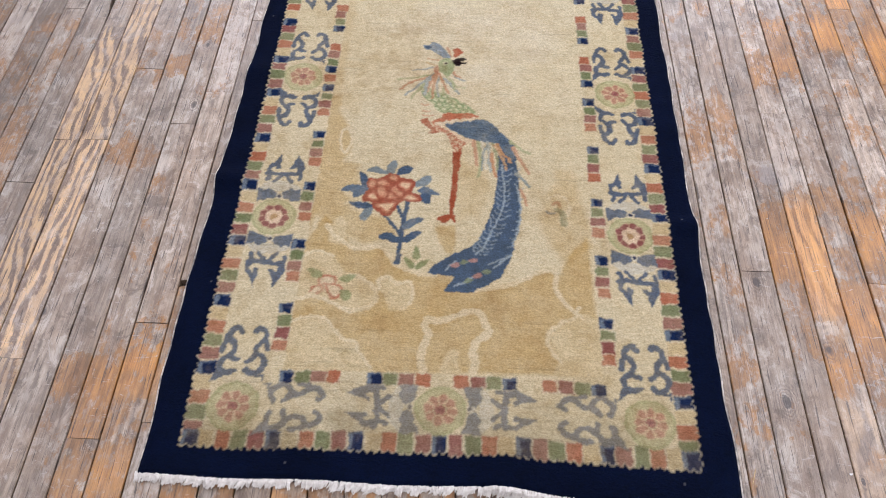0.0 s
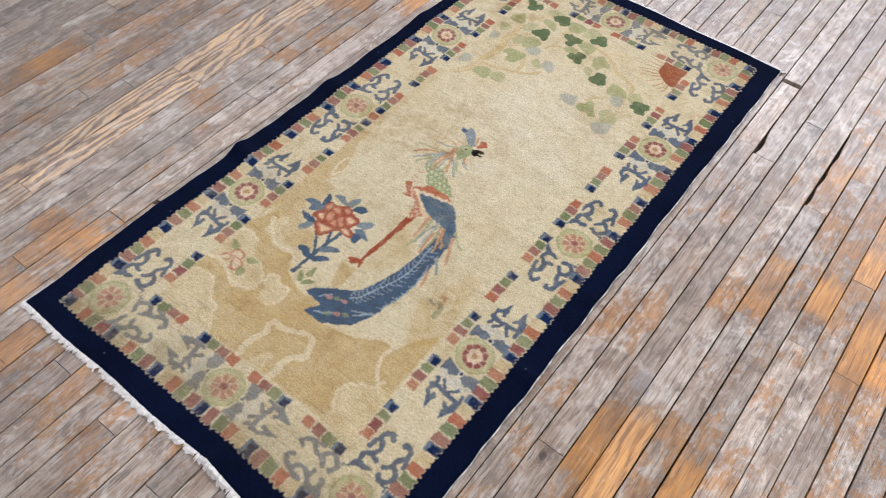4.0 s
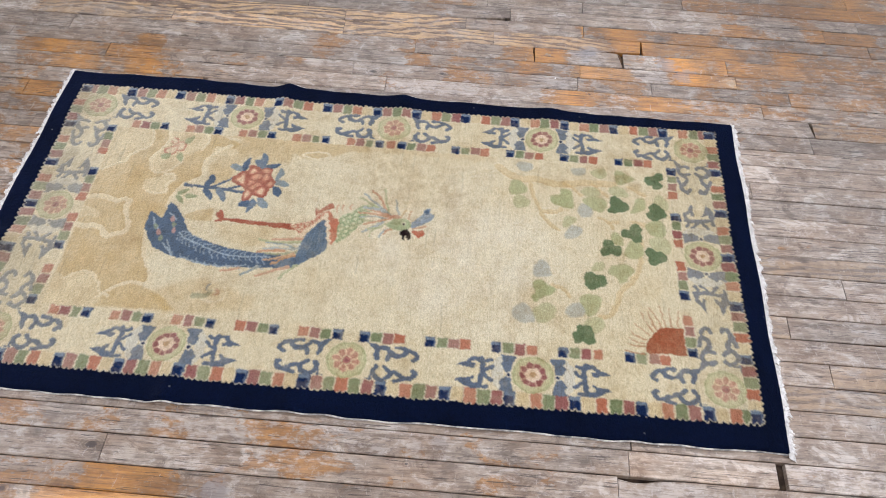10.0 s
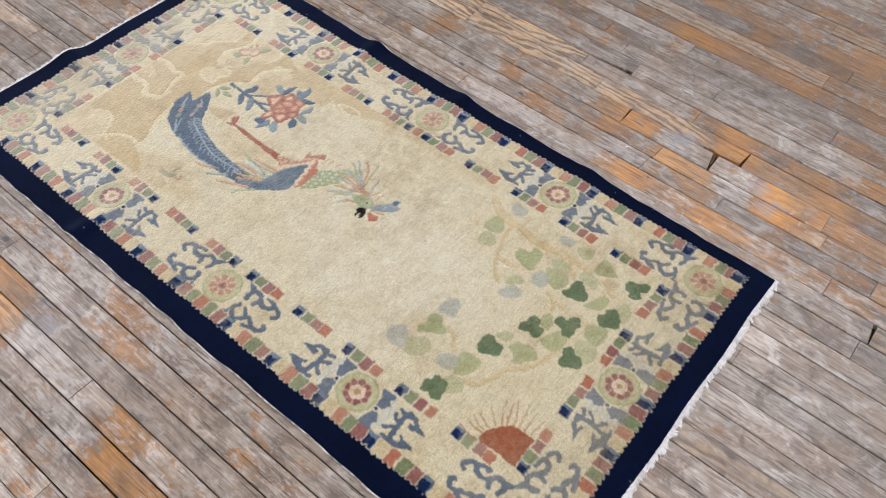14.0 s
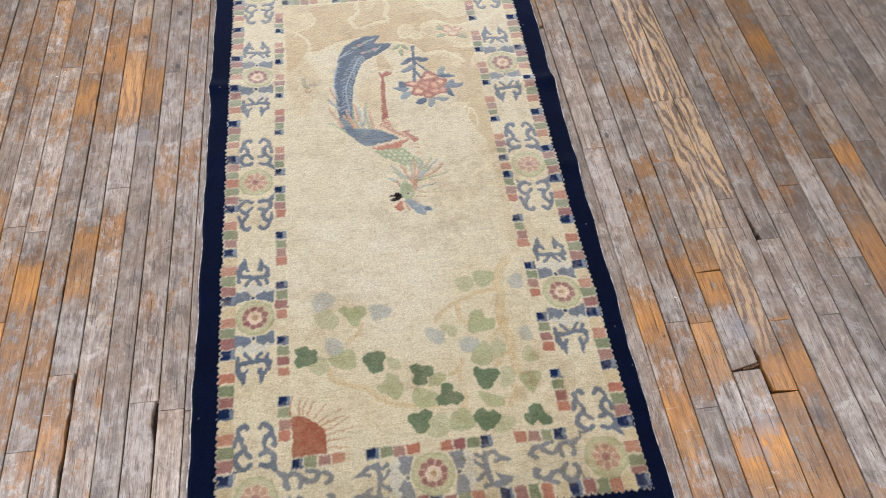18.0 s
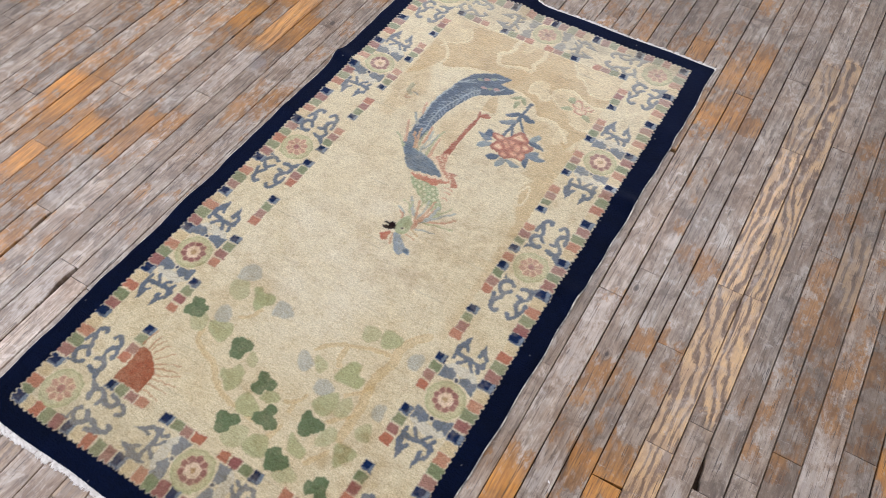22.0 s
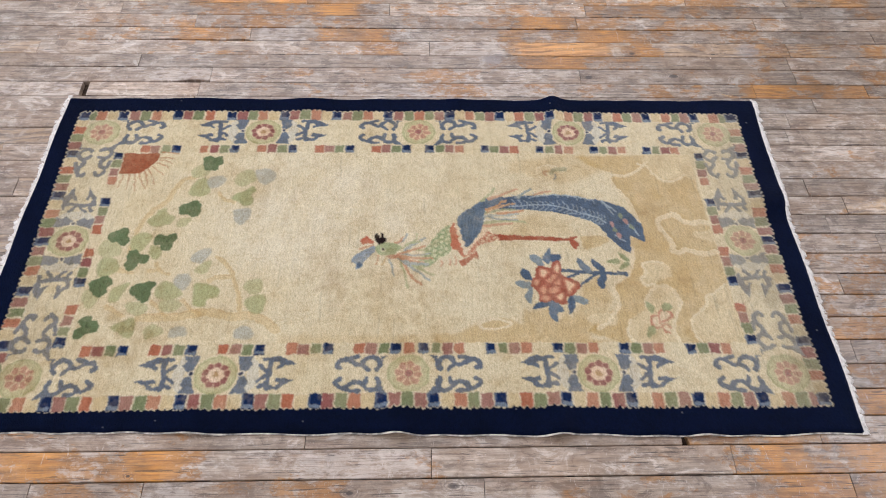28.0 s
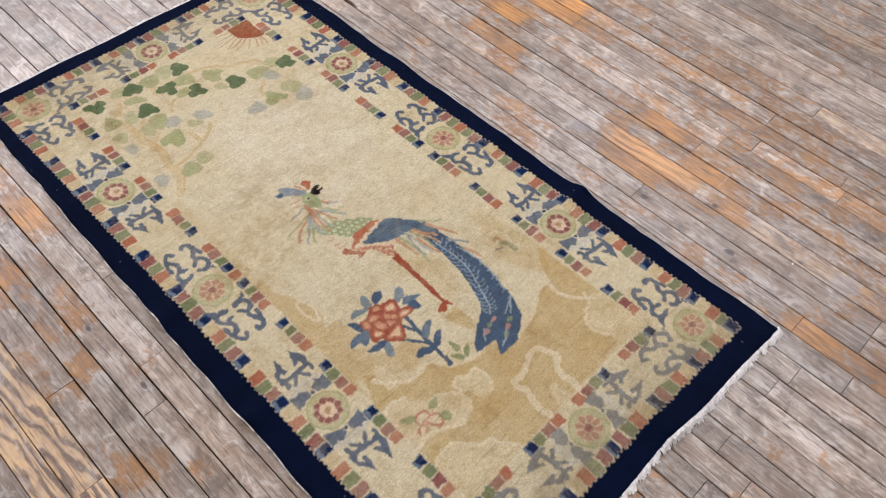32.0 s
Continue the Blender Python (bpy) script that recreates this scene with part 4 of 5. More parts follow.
for pts, k in PALE_LEAVES:
    pid = region("trefoil_leaf", "pale sage trefoil leaf")
    p = np.array(pts, float)
    mid = p.mean(0)
    blob(p, mixdye(S(154, 164, 108), CREAM, (0.12, 0.26, 0.45)[k]), pid, True, 0.85, 1.5)
    rim = spline(p, True)
    stroke(np.vstack([rim[::4], rim[:1]]), 2.2, S(150, 150, 100), pid, 0.22)
    for v in p[::3]:
        stroke([mid, mid * 0.35 + v * 0.65], 1.9, S(140, 144, 96), pid, 0.3)
BLUE_LEAVES = (
    [(211, 359), (204, 337), (186, 328), (168, 338), (159, 353), (174, 369), (205, 376)],
    [(91, 383), (80, 370), (58, 374), (41, 387), (51, 402), (79, 411)],
    [(190, 455), (176, 440), (157, 451), (150, 471), (170, 485), (183, 476)],
    [(-23, 441), (-50, 446), (-63, 460), (-53, 481), (-32, 472)],
    [(-91, 478), (-112, 470), (-131, 479), (-119, 503), (-95, 503)],
    [(-220, 340), (-237, 317), (-251, 326), (-249, 356), (-229, 357)],
    [(-221, 463), (-236, 452), (-245, 468), (-244, 488), (-224, 486)],
)
for pts in BLUE_LEAVES:
    blob(pts, mixdye(S(156, 166, 168), CREAM, 0.3), region("trefoil_leaf", "faded grey blue trefoil leaf"), True, 0.8, 2)
DARK_LEAVES = (
    [(252, 464), (238, 457), (225, 465), (210, 464), (204, 475), (215, 487), (219, 499), (238, 504), (250, 498), (243, 484)],
    [(115, 497), (103, 487), (86, 484), (71, 485), (65, 495), (72, 511), (73, 528), (87, 534), (101, 529), (107, 513)],
    [(19, 525), (5, 522), (-8, 529), (-25, 529), (-29, 535), (-15, 550), (-10, 568), (7, 570), (17, 558), (12, 545)],
    [(-38, 579), (-50, 572), (-60, 578), (-62, 591), (-77, 596), (-81, 609), (-68, 619), (-50, 615), (-31, 618), (-25, 602), (-36, 592)],
    [(-108, 547), (-120, 541), (-130, 548), (-150, 546), (-162, 556), (-156, 569), (-145, 578), (-140, 591), (-126, 592), (-115, 583), (-113, 568)],
    [(35, 634), (19, 629), (8, 632), (-7, 625), (-13, 633), (-2, 648), (5, 671), (19, 669), (27, 656)],
    [(-95, 643), (-109, 637), (-124, 640), (-137, 639), (-147, 652), (-138, 665), (-128, 676), (-114, 678), (-102, 666), (-95, 655)],
    [(-194, 657), (-203, 651), (-206, 638), (-219, 633), (-232, 639), (-234, 654), (-245, 662), (-242, 677), (-228, 675), (-216, 669), (-205, 678), (-195, 670)],
)
for pts in DARK_LEAVES:
    pid = region("trefoil_leaf", "dark moss green trefoil leaf")
    p = np.array(pts, float)
    blob(p, S(102, 120, 84), pid)
    mid = p.mean(0)
    arm = p - mid
    far = arm[np.argmax(np.hypot(*arm.T))]
    for a in (0, 2.09, -2.09):
        lobe = np.array([far[0] * math.cos(a) - far[1] * math.sin(a), far[0] * math.sin(a) + far[1] * math.cos(a)])
        disc(*(mid + lobe * 0.5), 12.5, S(102, 120, 84), pid)
    stroke([p.mean(0), p.mean(0) * 0.4 + p[0] * 0.6], 1.9, S(78, 94, 68), pid, 0.7)
    stroke([p.mean(0), p.mean(0) * 0.4 + p[4] * 0.6], 1.9, S(78, 94, 68), pid, 0.7)
sun = region("red_sun", "brick red half sun")
blob([(261, 608), (258, 603), (239, 608), (224, 616), (210, 627), (198, 639), (195, 663), (196, 687), (231, 687), (261, 687), (261, 653), (261, 623)], S(160, 90, 58), sun, False)
RAYS = (
    [(265, 599), (262, 580), (260, 563)],
    [(246, 601), (246, 583), (243, 567)],
    [(230, 607), (221, 587), (209, 576)],
    [(218, 615), (204, 599), (189, 586)],
    [(209, 624), (187, 611), (161, 603)],
    [(203, 632), (180, 622), (156, 616)],
    [(196, 643), (175, 633), (149, 620)],
    [(194, 652), (171, 647), (143, 641)],
    [(192, 664), (171, 662), (148, 662)],
    [(191, 676), (171, 679), (152, 682)],
    [(239, 603), (235, 583), (228, 573)],
)
for pts in RAYS:
    stroke(pts, 4.2, S(186, 134, 98), region("sun_ray", "thin tan sun ray"), 0.75, 0.6)

# dyes bleached unevenly towards the wool's own colour
bleach = np.clip(0.02 + 0.12 * smooth_noise(34, 41) + 0.09 * smooth_noise(11, 42) + 0.07 * smooth_noise(5, 43), 0, 0.4)[..., None]
firm = np.isin(PART, [k for k, name in enumerate(names) if name in ("scroll", "arrow_ornament", "bow_ornament", "guard_block", "wing_shape", "leaf", "peony", "stem", "dark_shape", "red_sun", "trefoil_leaf", "leg_shape", "rosette")])
bleach = np.where(((PART == border) | (PART == plume))[..., None], 0, np.where(firm[..., None], bleach * 0.45, bleach))
DYE = DYE * (1 - bleach) + np.array(mixdye(CREAM, TAN, 0.12)) * bleach
# grimy patches of old use
grime = np.clip(smooth_noise(110, 31) * 0.3 + smooth_noise(34, 32) * 0.4 + smooth_noise(13, 33) * 0.4, 0, 1.4)[..., None] * 0.36
for gx, gy, gr, gs in ((-120, 30, 120, 0.2), (-60, 190, 100, 0.16), (120, 120, 90, 0.1), (-200, 560, 110, 0.14), (-300, 700, 120, 0.16), (150, -250, 80, 0.1), (-40, -20, 60, 0.06), (-150, 180, 60, 0.14), (200, -320, 45, 0.3), (30, 90, 70, 0.06), (-230, -20, 50, 0.2), (-300, 20, 60, 0.2)):
    grime = grime + 1.5 * gs * np.exp(-(((U - gx) / gr) ** 2 + ((V - gy) / (gr * 0.8)) ** 2))[..., None] * np.clip(0.8 + smooth_noise(26, 34) + 0.6 * smooth_noise(10, 35), 0, 2.2)[..., None]
grime = np.where((PART == border)[..., None], 0, grime)
DYE = DYE * (1 - grime) + DYE * np.array([0.70, 0.60, 0.48]) * grime
# age: yellowed patches, a middle paled by painted glare, soil at the ends, specks
out = PART == border
# glare on the field's middle, mixed into the dye
middle_glare = np.exp(-(((U - 40) / 200) ** 2 + ((V - 190) / 260) ** 2)) * np.clip(0.8 + 0.3 * smooth_noise(70, 61) + 0.2 * smooth_noise(20, 62), 0, 1.4)
middle_glare = (np.where(PART == field, middle_glare, 0) * 0.5)[..., None]
DYE = DYE * (1 - middle_glare) + np.array(S(242, 234, 212)) * middle_glare
age = np.clip(0.5 + 0.35 * smooth_noise(120, 21) + 0.2 * smooth_noise(40, 22), 0, 1)[..., None]
warm = np.array([0.93, 0.86, 0.72])
DYE = np.where(out[..., None], DYE, DYE * (1 - age * 0.25 + age * 0.25 * warm))
streak = np.clip(0.5 + 0.25 * smooth_noise(13, 23) + 0.3 * rug_rng.normal(size=(NV, 1)), 0, 1)[..., None]
DYE = np.where(out[..., None], DYE * (0.85 + 0.3 * age), DYE * (1 - 0.07 * streak))
# soiled ends, darkened further with painted shade of pile seen steeply
soil_and_shade = np.exp(-(((np.abs(cv)[:, None] - 800) / 80.0) ** 2)) * np.where(cv < 0, 1.5, 1.0)[:, None] * np.ones((1, NU))
soil_and_shade = np.where(out, 0, soil_and_shade * 0.34 * np.clip(0.9 + 0.35 * smooth_noise(30, 51) + 0.2 * smooth_noise(9, 52), 0.3, 1.4))[..., None]
DYE = DYE * (1 - soil_and_shade) + (0.35 * np.array(S(140, 124, 98)) + 0.65 * DYE * np.array([0.56, 0.54, 0.48])) * soil_and_shade
for _ in range(170):
    end = rug_rng.random() < 0.65
    v = rug_rng.choice((-1, 1), p=(0.65, 0.35)) * rug_rng.uniform(640, 812) if end else rug_rng.uniform(-640, 640)
    j = int(np.clip(np.searchsorted(cv, v), 1, NV - 2))
    i = int(rug_rng.integers(30, NU - 60))
    span = int(rug_rng.uniform(10, 42))
    line = np.clip(j + np.cumsum(rug_rng.random(span) < 0.04) - 1, 0, NV - 1)
    cols = np.clip(np.arange(i, i + span), 0, NU - 1)
    ok = ~out[line, cols]
    DYE[line[ok], cols[ok]] *= rug_rng.uniform(0.7, 0.92)
specks = (rug_rng.random((NV, NU)) < 0.0008) & ~out
DYE[specks] = DYE[specks] * 0.35
lint = (rug_rng.random((NV, NU)) < 0.00012) & out
DYE[lint] = S(150, 150, 155)

# knots to a sheet with carved outlines, gentle waves and rounded edges
GU, GV = np.meshgrid(gu, gv)


def lay(u, v):
    """Where a knot of the plan lies on the floor, in metres, and the lift of the waves under it."""
    w = (u / 332 + 1) / 2
    c = np.cos(np.pi * v / 1600)
    dy = (-19 * w + 3 * (1 - w)) * c + 7 * (1 - np.minimum(1, (u / 332) ** 2)) * (-v / 750)
    dx = 6 * np.cos(np.pi * np.clip(v - 100, -750, 750) / 1700)
    edge = np.clip((np.abs(u) - 400) / 57, 0, 1)
    dx = dx * (1 - edge) + edge * np.where(u < 0, 20 * np.clip((v + 500) / 1250, 0, 1), 2.5)
    dx = dx + edge * (1.8 * np.sin(v / 47.0) * np.sin(v / 131.0 + 1) + 1.0 * np.sin(v / 19.0 + 2 * np.sin(v / 90.0)))
    tip = np.clip((np.abs(v) - 780) / 86, 0, 1)
    dy = dy * (1 - tip) + tip * np.where(v < 0, -3 - 17 * np.clip((u - 90) / 330, 0, 1) ** 0.7, 8 - 12 * (u / 457 + 1) / 2)
    dy = dy + tip * 1.5 * np.sin(u / 41.0)
    lift = np.zeros(np.broadcast(u, v).shape)
    for side, v0, amp, wide in ((-1, -292, 14, 25), (-1, 12, 11, 28), (-1, 400, 7, 36), (1, -344, 13, 24), (1, -95, 5, 32), (1, -20, 3, 22), (1, 280, 4, 50), (-1, -560, 4, 40), (1, 560, 3, 40)):
        reach = np.clip((u * side - 200) / 255, 0, 1) ** 1.8
        lift = lift + amp * reach * np.exp(-(((v - v0) / wide) ** 2))
    lift = lift + 15 * np.clip((-v - 690) / 170, 0, 1) ** 1.6 * np.exp(-(((u - 108) / np.where(u < 108, 30, 52)) ** 2))
    return (u + dx) / 1000, (v + dy) / 1000, lift / 1000


same = np.ones((NV + 1, NU + 1), bool)
PA = np.pad(PART, 1, mode="edge")
quad = np.stack([PA[:-1, :-1], PA[1:, :-1], PA[:-1, 1:], PA[1:, 1:]])
same = (quad == quad[0]).all(0)
wide = np.pad(same, 1, mode="edge")
near_cut = ~(wide[1:-1, 1:-1] & wide[:-2, 1:-1] & wide[2:, 1:-1] & wide[1:-1, :-2] & wide[1:-1, 2:])
X, Y, LIFT = lay(GU, GV)
deep = np.minimum(HU - np.abs(GU), HV - np.abs(GV))
pile = 0.0098 - 0.006 * np.clip(1 - deep / 9, 0, 1) ** 2
light = np.pad(DYE.mean(2), 1, mode="edge")
light = np.stack([light[:-1, :-1], light[1:, :-1], light[:-1, 1:], light[1:, 1:]])
contrast = np.clip((light.max(0) - light.min(0)) * 5, 0, 1)
pile = pile - (0.00004 + 0.00016 * contrast) * (~same) - (0.00002 + 0.0001 * contrast) * near_cut + rug_rng.normal(size=GU.shape) * 0.00028
pile = np.where(deep < 0.01, 0.0012, pile)
Z = 0.0008 + LIFT + pile
DA = np.pad(DYE, ((1, 1), (1, 1), (0, 0)), mode="edge")
VDYE = (DA[:-1, :-1] + DA[1:, :-1] + DA[:-1, 1:] + DA[1:, 1:]) / 4
POINTS = np.stack([X, Y, Z], -1).reshape(-1, 3)
VDYE = VDYE.reshape(-1, 3)

rug = tagged(new("rug"), "worn cream wool pictorial rug with navy edge on a board floor", "rug")
ids = PART.ravel()
order = np.argsort(ids, kind="stable")
starts = np.searchsorted(ids[order], np.arange(len(names) + 1))
corner = (np.arange(NV)[:, None] * (NU + 1) + np.arange(NU)[None, :]).ravel()


def sheet(name, cells, parent, label):
    """One part of the pile: the knots of the given cells as a mesh."""
    a = corner[cells]
    faces = np.stack([a, a + 1, a + NU + 2, a + NU + 1], 1)
    used, index = np.unique(faces, return_inverse=True)
    me = bpy.data.meshes.new(name)
    me.vertices.add(len(used))
    me.vertices.foreach_set("co", POINTS[used].ravel().astype(np.float32))
    me.loops.add(faces.size)
    me.loops.foreach_set("vertex_index", index.ravel().astype(np.int32))
    me.polygons.add(len(faces))
    me.polygons.foreach_set("loop_start", np.arange(0, faces.size, 4, dtype=np.int32))
    me.polygons.foreach_set("use_smooth", np.ones(len(faces), bool))
    me.update(calc_edges=True)
    dye = me.attributes.new("dye", "FLOAT_COLOR", "POINT")
    dye.data.foreach_set("color", np.concatenate([VDYE[used], np.ones((len(used), 1))], 1).ravel().astype(np.float32))
    me.materials.append(PILE)
    ob = new(name, me)
    ob.parent = parent
    return tagged(ob, label)


BORDER_PIECES = ("guard_block", "rosette", "scroll", "arrow_ornament", "bow_ornament")
laid = {}
for k, name in enumerate(names):
    cells = order[starts[k] : starts[k + 1]]
    if len(cells) > 3:
        owner = rug if k in (border, ground, field) else laid[ground if name in BORDER_PIECES else field]
        laid[k] = sheet(name, cells, owner, labels[k])

# woven back, a shade inside the pile's edge
bm = bmesh.new()
us, vs = np.linspace(-HU + 1.5, HU - 1.5, 40), np.linspace(-HV + 1.5, HV - 1.5, 90)
bx, by, bz = lay(*np.meshgrid(us, vs))
grid = [[bm.verts.new((bx[j, i], by[j, i], bz[j, i] + 0.0012)) for i in range(40)] for j in range(90)]
for j in range(89):
    for i in range(39):
        bm.faces.new((grid[j][i], grid[j][i + 1], grid[j + 1][i + 1], grid[j + 1][i]))
part("backing", bm, COTTON, rug, "off-white woven cotton back")


def cord(points, radius, name, label):
    """A thin round cord along the points, as one mesh."""
    bm = bmesh.new()
    rings = []
    for k, p in enumerate(points):
        d = (points[min(k + 1, len(points) - 1)] - points[max(k - 1, 0)]).normalized()
        s = d.cross(Vector((0, 0, 1))).normalized()
        t = s.cross(d)
        r = radius * (1 + 0.35 * noise.noise(p * 60))
        rings.append([bm.verts.new(p + (s * math.cos(a) + t * math.sin(a)) * r) for a in np.linspace(0, 2 * math.pi, 6, endpoint=False)])
    for a, b in zip(rings, rings[1:]):
        for i in range(6):
            bm.faces.new((a[i], a[(i + 1) % 6], b[(i + 1) % 6], b[i])).smooth = True
    return part(name, bm, CORD, rug, label)


for side in (-1, 1):
    pts = []
    for v in np.arange(-HV + 4, HV - 4, 7.0):
        x, y, z = lay(np.float64(side * (HU + 0.6)), np.float64(v))
        pts.append(Vector((float(x), float(y), float(z) + 0.0026 + 0.0006 * noise.noise((v * 0.02, side, 0)))))
    cord(pts, 0.0019, "selvedge", "thin dark and off-white overcast side cord")


def fringe(end):
    """A short cotton fringe: clumps of frayed threads in one mesh."""
    r = random.Random(31 + end)
    pts, faces = [], []

    def thread(root, mid, tip, w):
        base = len(pts)
        for p, q in ((root, 0.9), (mid, 1.1), (tip, 0.6)):
            pts.extend((p.x + w * q * cx, p.y + end * w * q * 0.3 * cx, p.z + w * q * cz) for cx, cz in ((-1, 0), (0, 0.9), (1, 0), (0, -0.6)))
        for a in (base, base + 4):
            faces.extend((a + i, a + (i + 1) % 4, a + 4 + (i + 1) % 4, a + 4 + i) for i in range(4))
        faces.append((base + 8, base + 9, base + 10, base + 11))

    u = -HU - 1.0
    while u < HU + 1:
        size = r.uniform(3.0, 7.5)
        reach = (0.0132 if end < 0 else 0.0128) * r.uniform(0.65, 1.2) * (1 + 0.3 * noise.noise((u * 0.05, end, 0)))
        sweep = r.gauss(0.005 * end, 0.004)
        puff = r.uniform(0.0002, 0.0026)
        for _ in range(int(size * 2.3)):
            at = u + r.uniform(-0.2, 1.05) * size
            x, y, z = (float(q) for q in lay(np.float64(min(HU, max(-HU, at))), np.float64(end * (HV - 2))))
            x += (at - min(HU, max(-HU, at))) / 1000
            length = reach * r.uniform(0.75, 1.12)
            lean = sweep + r.gauss(0, 0.0016)
            root = Vector((x, y - end * r.uniform(0.0, 0.0035), z + 0.0048 + r.uniform(-0.001, 0.0022)))
            mid = root + Vector((lean * 0.4, end * length * 0.55, puff * r.random()))
            tip = root + Vector((lean + r.gauss(0, 0.0012), end * length, -z * 0.8 - 0.0034 + puff * r.random()))
            tip.z = max(tip.z, 0.0011)
            thread(root, mid, tip, r.uniform(0.0007, 0.0015))
        u += size * r.uniform(0.7, 0.95)
    me = bpy.data.meshes.new("fringe")
    me.from_pydata(pts, [], faces)
    me.materials.append(COTTON)
    ob = new("fringe", me)
    ob.parent = rug
    tagged(ob, "short frayed off-white cotton fringe", kind="stuff")


fringe(-1)
fringe(1)


# ---- the board floor ----
PITCH = 0.0568
rows = []
WEST_SEAMS = [0.474, 0.532, 0.585, 0.637, 0.698, 0.758, 0.81, 0.867, 0.92, 0.978, 1.038, 1.102, 1.164, 1.225]
EAST_SEAMS = [0.476, 0.529, 0.588, 0.640, 0.697, 0.754, 0.810, 0.865, 0.918, 0.973, 1.031]
for side, way, seams in (("west", -1, WEST_SEAMS), ("east", 1, EAST_SEAMS)):
    seams = [seams[0] - 2 * PITCH, seams[0] - PITCH] + seams
    while seams[-1] < HALF:
        seams.append(seams[-1] + PITCH)
    for k, (a, b) in enumerate(zip(seams, seams[1:])):
        rows.append((side, k - 2, min(way * a, way * b), max(way * a, way * b)))
for k in range(13):
    w = (0.476 - 2 * PITCH + 0.474 - 2 * PITCH) / 13
    rows.append(("mid", k, -0.474 + 2 * PITCH + w * k, -0.474 + 2 * PITCH + w * (k + 1)))

# board ends that can be told apart, row by row
ENDS = {
    ("west", -1): (-1.2, -0.782, -0.514, 0.195, 1.09,),
    ("west", 0): (-1.35, -0.603, -0.04, 0.967,),
    ("west", 1): (-0.813, -0.135, 0.477, 0.677, 1.049,),
    ("west", 2): (-1.1, 0.485, 0.913,),
    ("west", 3): (-0.95, 0.025, 0.36, 0.607, 0.895,),
    ("west", 4): (-1.065, -0.68, -0.186, 0.243, 0.664,),
    ("west", 5): (-1.11, -0.19, 0.16, 0.5,),
    ("west", 6): (-0.75, -0.304, 0.288, 1.2,),
    ("west", 7): (-0.4, 0.219, 0.5,),
    ("west", 8): (-0.9, 0.137, 0.8,),
    ("west", 9): (-0.669, 0.361, 1.3,),
    ("west", 10): (-0.245, 0.062,),
    ("west", 11): (-0.125, 0.7,),
    ("west", 12): (-0.487,),
    ("east", -1): (-1.051, 0.554,),
    ("east", 0): (-1.21, -0.907, 0.547, 0.847,),
    ("east", 1): (-0.45, 0.524,),
    ("east", 2): (-1.03, 0.72,),
    ("east", 3): (-0.05, 1,),
    ("east", 4): (-1.305, 0.442,),
    ("east", 5): (-0.98, -0.468, 0.6,),
    ("east", 6): (-0.5, 0.062, 0.816,),
    ("east", 7): (-1.094, -0.8, -0.568, 0.042, 0.3,),
    ("east", 8): (-0.782, 0.049,),
    ("east", 9): (-1.276,),
}
# worn-through, flame-figured and chalky stretches: row, from, to, wear, figure, chalk
WEST_BY_RUG = [
    (2, 0.485, 0.913, 0.78, 0.4, 0.3), (0, -0.04, 0.4, 0.58, 0.0, 0.55), (0, 0.4, 0.967, 0.66, 0.0, 0.45), (0, -0.6, -0.04, 0.3, 0.0, 0.45),
    (0, -1.35, -0.603, 0.72, 0.0, 0.3), (1, -0.81, -0.3, 0.5, 0.0, 0.3), (1, 0.0, 0.677, 0.72, 0.0, 0.4), (1, 0.677, 1.05, 0.55, 0.0, 0.4),
    (2, 0.0, 0.485, 0.7, 0.0, 0.4), (2, -0.9, -0.4, 0.5, 0.0, 0.3), (-1, -0.782, -0.514, 0.75, 0.3, 0.4),
]
WEST_FLAME = [
    (5, -1.11, 0.16, 0.1, 1.0, 0.4), (4, -0.68, 0.24, 0.1, 0.9, 0.4), (4, -1.06, -0.68, 0.3, 0.5, 0.4), (4, 0.243, 0.664, 0.62, 0.75, 0.4),
    (5, 0.5, 0.68, 0.82, 0.1, 0.3), (4, 0.664, 1.1, 0.85, 0.1, 0.3), (5, 0.68, 1.1, 0.5, 0.0, 0.4),
]
WEST_OUTER = [
    (3, 0.36, 0.607, 0.95, 0.1, 0.2), (3, 0.607, 0.895, 0.72, 0.0, 0.4), (3, 0.025, 0.36, 0.66, 0.0, 0.5), (3, 0.895, 1.2, 0.8, 0.1, 0.3),
    (10, 0.5, 0.9, 0.68, 0.0, 0.4), (12, 0.476, 0.632, 0.8, 0.0, 0.2), (13, 0.275, 0.435, 0.85, 0.0, 0.2), (16, 0.53, 0.75, 0.95, 0.0, 0.1), (6, 0.288, 1.2, 0.45, 0.0, 0.4), (8, 0.137, 0.8, 0.42, 0.0, 0.4), (9, 0.36, 1.3, 0.42, 0.0, 0.3),
    (7, 0.5, 1.4, 0.48, 0.0, 0.4),
]
EAST_BY_RUG = [
    (2, -0.6, -0.27, 0.85, 0.0, 0.15), (2, -1.03, -0.6, 0.55, 0.0, 0.3), (0, -1.21, -0.907, 0.9, 0.1, 0.2), (1, -1.4, -0.6, 0.62, 0.0, 0.4),
    (0, -0.5, 0.2, 0.48, 0.0, 0.7), (1, 0.524, 0.66, 0.5, 0.0, 0.9), (0, 0.87, 1.6, 0.3, 0.0, 0.8),
]
